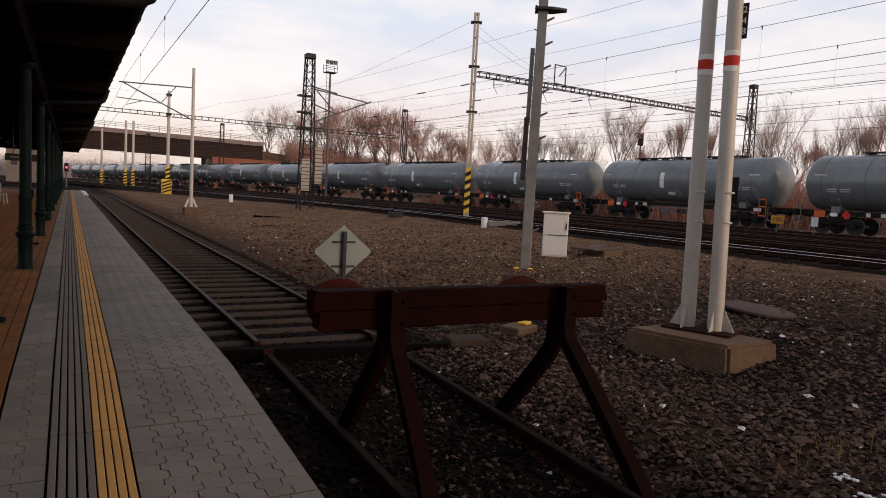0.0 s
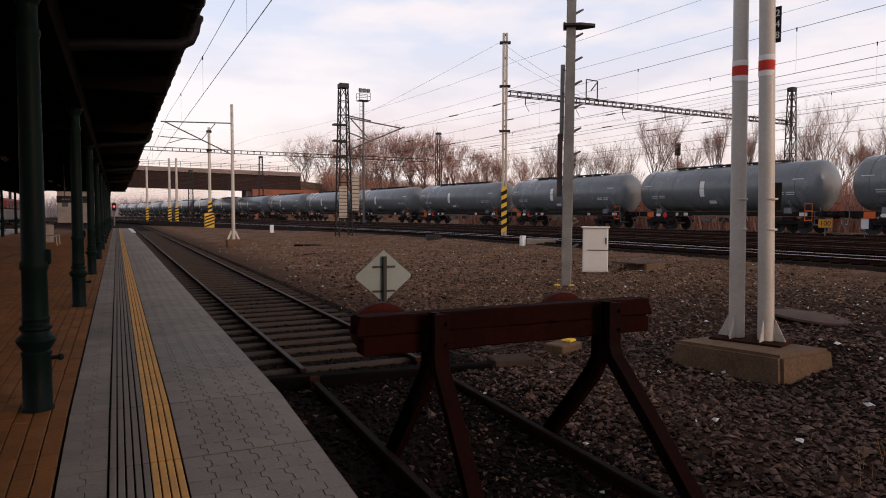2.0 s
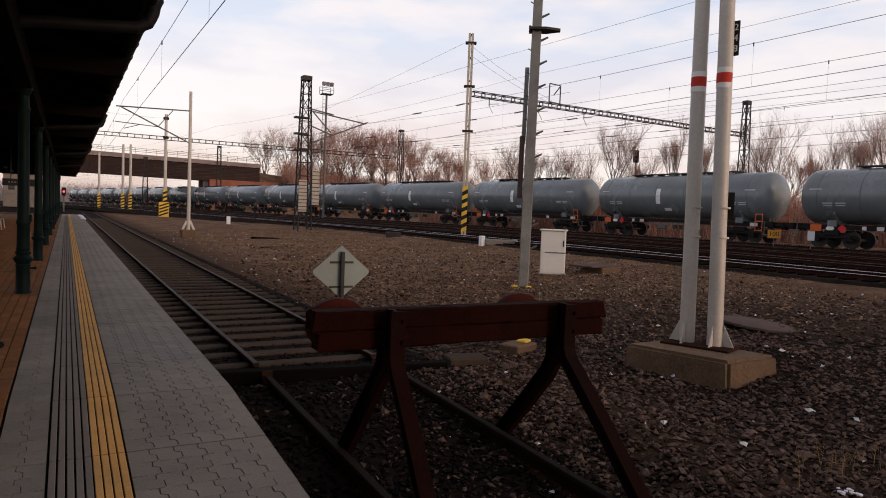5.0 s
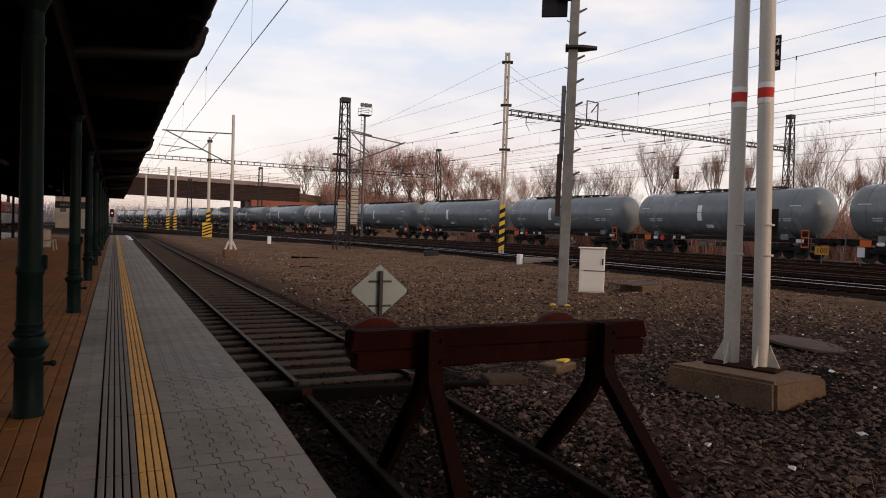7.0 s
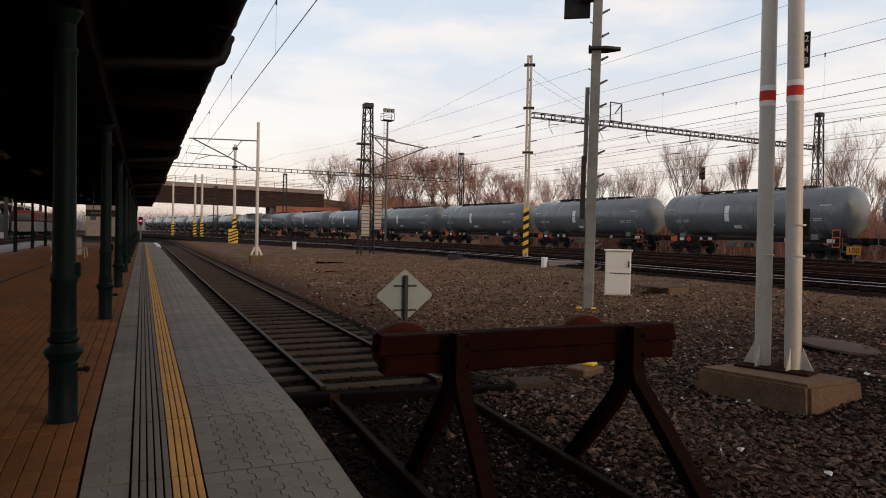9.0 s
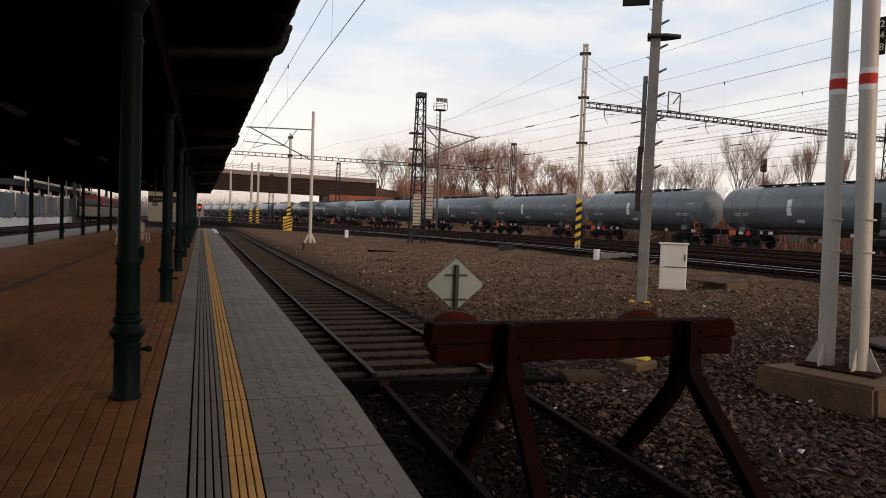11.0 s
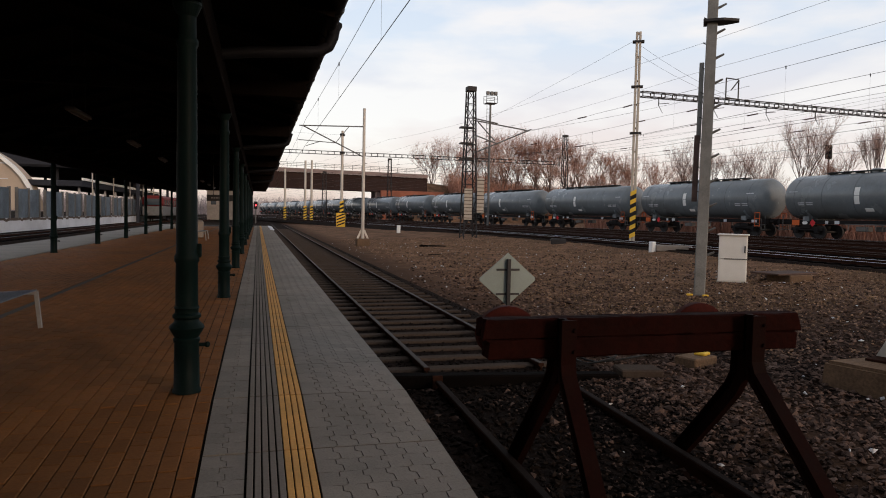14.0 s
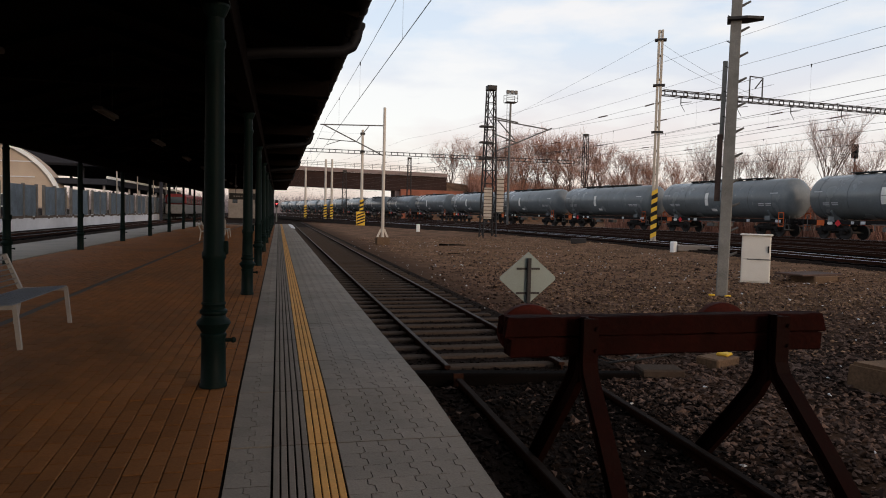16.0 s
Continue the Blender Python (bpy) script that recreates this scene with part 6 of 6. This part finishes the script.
brush("bank_scrub", 12000, on_bank, 2.5, 6.5, M["twig_red"], "dense reddish-brown leafless scrub on the embankment", 0.05)
brush("far_wood", 26000, lambda rg: (rg.uniform(-260, 420), rg.uniform(330, 420), 0.0), 3.0, 11.0, M["far_twig"], "far grey line of leafless woods", 0.11)
brush("dry_grass", 18000, lambda rg: (lambda x, y: (x, y, rise(x, y)))(6.5 + 12 * rg.random(), 12 + 34 * rg.random() ** 1.3), 0.03, 0.10, M["grass"], "short dry brown grass on the soil between the tracks", 0.006)

brush("dead_weeds", 60, lambda rg: (5.6 + rg.gauss(0, 0.3), 3.2 + rg.gauss(0, 0.2), -0.12), 0.08, 0.26, M["grass"], "thin dead weed stalks on the gravel", 0.004)
ym = thing("yellow_marker_stone", (5.86, 8.12, rise(5.86, 8.12) - 0.02), "low concrete stone with a yellow painted top", "marker")
bm = bmesh.new()
box(bm, (0, 0, 0.07), (0.5, 0.35, 0.16), 20, 0.02)
part("stone", bm, M["stained_conc"], ym)
bm = bmesh.new()
box(bm, (0.13, 0.04, 0.165), (0.2, 0.16, 0.045), 32, 0.015)
part("paint_top", bm, M["stripe_y"], ym, "yellow painted top")

hs = thing("cable_coil", (4.55, 8.6, rise(4.55, 8.6)), "black cables lying in loops on the gravel", "cable")
for k in range(3):
    bm = bmesh.new()
    tube(bm, [(0.35 * math.cos(a * 0.45 + k) + 0.07 * a * (k - 1), 0.22 * math.sin(a * 0.45 + k), 0.03 + 0.10 * abs(math.sin(a * 0.3 + k))) for a in range(14)], 0.014, 6)
    part("cable", bm, M["black"], hs)

# ---- across the platform: wall, panels and hall ----
WX = -17.0
wl_ = tagged(new("wall_trackside"), "low pale plastered wall with blue-grey sheets above", "wall", "", "structure")
bm = bmesh.new()
box(bm, (WX, 75, 0.55), (0.3, 110, 1.0), 0, 0.02)
part("low_wall", bm, M["plaster"], wl_, "pale plaster wall with an uneven painted edge")
bm = bmesh.new()
yy, rw = 20.0, random.Random(4)
while yy < 130:
    w = rw.uniform(0.3, 0.9)
    box(bm, (WX + 0.152, yy + w / 2, 1.05 - rw.uniform(0.03, 0.16)), (0.008, w, 0.2))
    yy += w
tagged(part("flaked_edge", bm, M["dark_plaster"], wl_, "flaked dark upper edge of the wall"), "", "", "", "stuff")
k = 0
y = 22.0
while y < 128:
    ln = 2.6 if k % 3 != 2 else 1.6
    bm = bmesh.new()
    if k % 3 != 2:
        n = 8
        for i in range(n):
            a0, a1 = math.pi * i / n, math.pi * (i + 1) / n
            p0, p1 = y + ln / 2 - math.cos(a0) * ln / 2, y + ln / 2 - math.cos(a1) * ln / 2
            x0, x1 = WX + 0.06 + 0.12 * math.sin(a0), WX + 0.06 + 0.12 * math.sin(a1)
            vs = [bm.verts.new(q) for q in ((x0, p0, 1.05), (x1, p1, 1.05), (x1, p1, 3.2), (x0, p0, 3.2))]
            bm.faces.new(vs)
        bmesh.ops.solidify(bm, geom=bm.faces[:], thickness=0.05)
        part("sheet", bm, M["bluepanel"], wl_, "blue-grey curved metal sheet")
    else:
        box(bm, (WX - 0.4, y + ln / 2, 2.1), (0.1, ln, 2.2))
        part("sheet", bm, M["sand_plaster"], wl_, "brownish recess between the sheets")
        bm = bmesh.new()
        box(bm, (WX - 0.33, y + 0.9, 2.2), (0.06, 0.55, 1.3), 0, 0.01)
        part("pane", bm, M["glass"], wl_, "dark window pane")
    bm = bmesh.new()
    box(bm, (WX + 0.08, y, 2.15), (0.2, 0.16, 2.3), 0, 0.01)
    part("post", bm, M["steel_grey"], wl_, "grey upright post")
    y += ln
    k += 1

hall = thing("arched_hall", (-36.7, 90, 0.1), "station hall with a sandy gable and a white arched roof edge", "building")
R = 11.5
bm = bmesh.new()
n = 20
arc = [(R * math.cos(math.pi * i / n) - 0.0, 8.5 * math.sin(math.pi * i / n) + 1.4) for i in range(n + 1)]
f0 = [bm.verts.new((x, 0, z)) for x, z in arc]
f1 = [bm.verts.new((x, 3.0, z)) for x, z in arc]
bm.faces.new(f0), bm.faces.new(list(reversed(f1)))
for i in range(n):
    bm.faces.new((f0[i], f0[i + 1], f1[i + 1], f1[i]))
part("gable", bm, M["sand_plaster"], hall, "sandy plaster gable")
bm = bmesh.new()
for (a, b) in zip(arc, arc[1:]):
    bar(bm, (a[0], -0.3, a[1]), (b[0], -0.3, b[1]), 0.6, 0.36, (0, 0, 1) if abs(b[0] - a[0]) > 0.2 else (1, 0, 0))
part("arch_rim", bm, M["white"], hall, "white arched rim")
for z in (5.0, 6.8):
    bm = bmesh.new()
    box(bm, (0, -0.06, z), (R * 1.5, 0.1, 0.12))
    part("ledge", bm, M["plaster"], hall)
for x in (-5, -1.5, 2, 5.5, 8):
    bm = bmesh.new()
    box(bm, (x, -0.06, 2.2), (1.5, 0.1, 1.6), 0, 0.02)
    wv = part("window", bm, M["white"], hall, "white window frame")
    bm = bmesh.new()
    box(bm, (x, -0.13, 2.2), (1.25, 0.04, 1.35))
    part("pane", bm, M["glass"], wv, "dark glass")
rf = thing("platform_roof", (-24, 124, 0.5), "flat dark platform roof with a white edge", "roof")
bm = bmesh.new()
box(bm, (0, 0, 4.3), (7, 66, 0.7), 0, 0.05)
part("roof_slab", bm, M["hall_dark"], rf, "dark roof slab")
bm = bmesh.new()
box(bm, (-2.0, 20, 8.2), (22, 90, 3.2), 0, 0.3)
part("upper_roof", bm, M["hall_dark"], rf, "dark high roof of the hall behind")
for x in (-12.0, -2.0, 8.0):
    for y in (-22, 10, 42, 62):
        bm = bmesh.new()
        box(bm, (x, y, 3.1), (0.4, 0.4, 7.2), 0, 0.03)
        part("upper_post", bm, M["hall_dark"], rf)
bm = bmesh.new()
box(bm, (3.55, 0, 4.85), (0.2, 66, 0.32), 0, 0.02)
part("fascia", bm, M["white"], rf, "white roof edge")
for k in range(9):
    bm = bmesh.new()
    box(bm, (2.5, -30 + 7.5 * k, 2.0), (0.25, 0.25, 4.2))
    part("post", bm, M["plaster"], rf)
for k in range(5):
    bm = bmesh.new()
    rod(bm, (4.0, -30 + 13 * k, 0), (4.0, -30 + 13 * k, 6.6), 0.08)
    part("lamp_pole", bm, M["white_steel"], rf)
rc = thing("red_railcar", (-14.4, 116, 0.15), "red and grey passenger railcar standing at a platform", "railcar")
bm = bmesh.new()
box(bm, (0, 0, 2.9), (2.8, 24, 1.6), 0, 0.35)
part("upper_body", bm, M["dull_red"], rc, "red upper body")
bm = bmesh.new()
box(bm, (0, 0, 1.5), (2.76, 23.9, 1.4), 0, 0.1)
part("lower_body", bm, M["steel_grey"], rc, "dull grey lower body")
for k in range(8):
    for s in (-1, 1):
        bm = bmesh.new()
        box(bm, (s * 1.4, -9.6 + 2.7 * k, 2.75), (0.05, 1.6, 0.8), 0, 0.01)
        part("window", bm, M["glass"], rc, "dark window")
bm = bmesh.new()
box(bm, (0, -12.0, 2.8), (2.2, 0.08, 0.9), 0, 0.02)
part("windscreen", bm, M["glass"], rc, "dark windscreen")
for y in (-8, 8):
    bm = bmesh.new()
    for d in (-1.1, 1.1):
        for s in (-0.7, 0.7):
            rod(bm, (s - 0.06, y + d, 0.42), (s + 0.06, y + d, 0.42), 0.44, seg=16)
    box(bm, (0, y, 0.55), (2.2, 3.0, 0.4))
    part("bogie", bm, M["bogie"], rc)
ob_ = thing("station_building", (-6.5, 150, 0), "grey far building beyond the platform end", "building")
bm = bmesh.new()
box(bm, (0, 0, 3.0), (7, 8, 6.0), 0, 0.05)
part("wall", bm, M["concrete"], ob_)
bm = bmesh.new()
box(bm, (0, 0, 6.15), (7.6, 8.6, 0.3), 0, 0.02)
part("roof", bm, M["hall_dark"], ob_)
for k in range(3):
    bm = bmesh.new()
    box(bm, (-2.2 + 2.2 * k, -4.02, 3.8), (1.0, 0.08, 1.4))
    part("window", bm, M["glass"], ob_, "dark window")

# ---- small yard items ----
for (x, y, sx, sy, sz, rz, lab, mname) in ((18.1, 28.6, 0.25, 0.25, 0.55, 10, "short white marker stump at the track side", "white"), (19.0, 28.2, 1.6, 0.5, 0.3, -30, "pale concrete trough lying by the track", "concrete"), (17.6, 38.0, 0.9, 0.5, 0.35, -20, "dark box on the ballast shoulder", "steel_dark"), (8.3, 32.0, 0.6, 0.2, 0.08, 20, "old plank lying on the soil", "old_sleeper"), (10.0, 39.0, 1.6, 0.3, 0.12, -35, "old plank lying on the soil", "old_sleeper"), (12.8, 63.0, 0.32, 0.2, 0.75, 0, "small white trackside marker", "white")):
    t = thing("marker_stump" if mname == "white" else "trackside_block", (x, y, rise(x, y) - 0.05), lab, "marker" if mname == "white" else "block", "yard items")
    bm = bmesh.new()
    box(bm, (0, 0, sz / 2), (sx, sy, sz), rz, min(sx, sy, sz) * 0.12)
    part("block", bm, M[mname], t)
rg = random.Random(9)
for (x, y, n) in ((5.21, 2.86, 9), (14.35, 16.0, 6), (4.99, 2.58, 6)):
    sn = thing("snow_patch", (x, y, rise(x, y)), "small patch of old snow on the gravel", "snow", "snow patches")
    for k in range(n):
        bm = bmesh.new()
        bmesh.ops.create_icosphere(bm, subdivisions=1, radius=rg.uniform(0.012, 0.032), matrix=pose(rg.gauss(0, 0.05), rg.gauss(0, 0.06), 0.035, 0, 0, rg.uniform(0, 90)) @ Matrix.Diagonal((1, 1.3, 0.5, 1)))
        part("clump", bm, M["snow"], sn)
sw = thing("snow_patch", (1.05, 57.0, PZ), "strip of old snow on the far platform edge", "snow", "snow patches")
for k in range(40):
    bm = bmesh.new()
    bmesh.ops.create_icosphere(bm, subdivisions=1, radius=rg.uniform(0.06, 0.16), matrix=pose(rg.uniform(-0.1, 0.06), rg.uniform(-6, 6), 0.0) @ Matrix.Diagonal((1, 2.5, 0.4, 1)))
    part("clump", bm, M["snow"], sw)

# ---- paving pieces ----
WAVE = [(0.0, 0.001), (0.10, 0.018), (0.50, 0.015), (0.62, -0.017), (0.97, -0.015), (1.0, 0.001)]


def wave_slab(name, width, length, columns, stones_n, gap=0.0029):
    """A slab of interlocking paving stones with wavy long joints and fine cross joints."""
    bm = bmesh.new()
    cell = length / stones_n
    for i in range(columns):
        a, b = width * i / columns, width * (i + 1) / columns
        for k in range(stones_n):
            ys = [(k + u) * cell for u, _ in WAVE]
            ys[0] += 0.0008 if k else 0.0
            ys[-1] -= 0.0008
            left = [a + (o + gap if i else 0.002) for _, o in WAVE]
            right = [b + (o - gap if i < columns - 1 else -0.002) for _, o in WAVE]
            tilt = 0.0012 * math.sin(7.1 * i + 3.7 * k)
            lo = [bm.verts.new((x, y, tilt)) for x, y in zip(left, ys)]
            hi = [bm.verts.new((x, y, -tilt)) for x, y in zip(right, ys)]
            lod = [bm.verts.new((x, y, -0.012)) for x, y in zip(left, ys)]
            hid = [bm.verts.new((x, y, -0.012)) for x, y in zip(right, ys)]
            for q in range(len(WAVE) - 1):
                bm.faces.new((lo[q], hi[q], hi[q + 1], lo[q + 1]))
                bm.faces.new((lo[q], lo[q + 1], lod[q + 1], lod[q]))
                bm.faces.new((hi[q], hid[q], hid[q + 1], hi[q + 1]))
            bm.faces.new((lo[0], lod[0], hid[0], hi[0]))
            bm.faces.new((lo[-1], hi[-1], hid[-1], lod[-1]))
    return mesh_of(name, bm, M["slab"])


slab_me = wave_slab("edge_slab", 0.754, 0.99, 6, 6)
side_me = wave_slab("side_slab", 0.232, 0.491, 2, 3, 0.0016)
bm = bmesh.new()
for k in range(5):
    box(bm, (0.021 + 0.0404 * k, 0.4975, -0.004), (0.0315, 0.99, 0.014), 0, 0.003)
guide_me = mesh_of("guide_slab", bm, M["guide"])
bm = bmesh.new()
for k in range(4):
    box(bm, (0.019 + 0.0404 * k, 0.4975, -0.004), (0.0335, 0.99, 0.016), 0, 0.003)
yellow_me = mesh_of("yellow_guide_slab", bm, M["yellow"])


def lay(me, x, y, z, par):
    """Lays a piece on the platform, tilted where the platform falls."""
    ob = new(me.name, me)
    ob.parent = par
    ob.matrix_basis = pose(x, y, z + plat_z(y) - PZ, math.degrees(math.atan(FALL)) if -0.035 <= y < 4.96 else 0)


for k in range(-10, 65):
    y = k - 0.03
    lay(slab_me, 0.314, y, PZ + rng.uniform(-0.002, 0.002), paving)
    lay(guide_me, -0.055, y, PZ, paving)
    lay(yellow_me, 0.148, y, PZ, paving)
    for h in (0, 0.5):
        lay(side_me, -0.292, y + h, PZ + rng.uniform(-0.002, 0.002), paving)
bm = bmesh.new()
sweep(bm, FALL_LINE, [(0.98, 0.30), (1.07, 0.30), (1.07, 0.525), (1.065, 0.53), (0.98, 0.53)])
part("edge_kerb", bm, M["concrete"], paving, "grey concrete platform edge")
bm = bmesh.new()
sweep(bm, FALL_LINE, [(-8.3, 0.525), (-6.0, 0.525), (-6.0, 0.547), (-8.3, 0.547)])
part("far_edge_strip", bm, M["slab"], paving, "grey paved strip on the platform's far edge")
bm = bmesh.new()
sweep(bm, FALL_LINE, [(-3.0, 0.5345), (-2.9, 0.5345), (-2.9, 0.5465), (-3.0, 0.5465)])
part("drain_channel", bm, M["steel_dark"], paving, "dark drain channel")

bricks = tagged(new("brick_paving"), "orange-brown clinker brick paving under the canopy", "pavement", "", "structure")
bm = bmesh.new()
box(bm, (0, 0, -0.012), (0.094, 0.194, 0.024), 0, 0.004)
brick_me = mesh_of("brick", bm, M["brick"])
bx0, made = -0.355, 0
rest = []
for i in range(60):
    for j in range(330):
        x, y = bx0 - 0.1 * i, -6 + 0.2 * (j + 0.5 * (i % 2))
        if x < -5.95 or -3.02 < x < -2.88:
            continue
        if 3.0 < y < 6.4 and x > -1.95 and made < 300:
            lay(brick_me, x, y, PZ - 0.002 + rng.uniform(-0.003, 0.002), bricks)
            made += 1
        else:
            rest.append((x, y, plat_z(y) - 0.002 + rng.uniform(-0.003, 0.002)))
v, f = [], []
for (x, y, z) in rest:
    o = len(v)
    for dz, w, d in ((-0.01, 0.047, 0.097), (0.0, 0.044, 0.094)):
        v += [(x - w, y - d, z + dz), (x + w, y - d, z + dz), (x + w, y + d, z + dz), (x - w, y + d, z + dz)]
    f += [(o + 4, o + 5, o + 6, o + 7)] + [(o + a, o + (a + 1) % 4, o + 4 + (a + 1) % 4, o + 4 + a) for a in range(4)]
me = bpy.data.meshes.new("brick_field")
me.from_pydata(v, [], f)
me.materials.append(M["brick"])
bf = new("brick_field", me)
bf.parent = bricks
tagged(bf, "", "", "", "stuff")
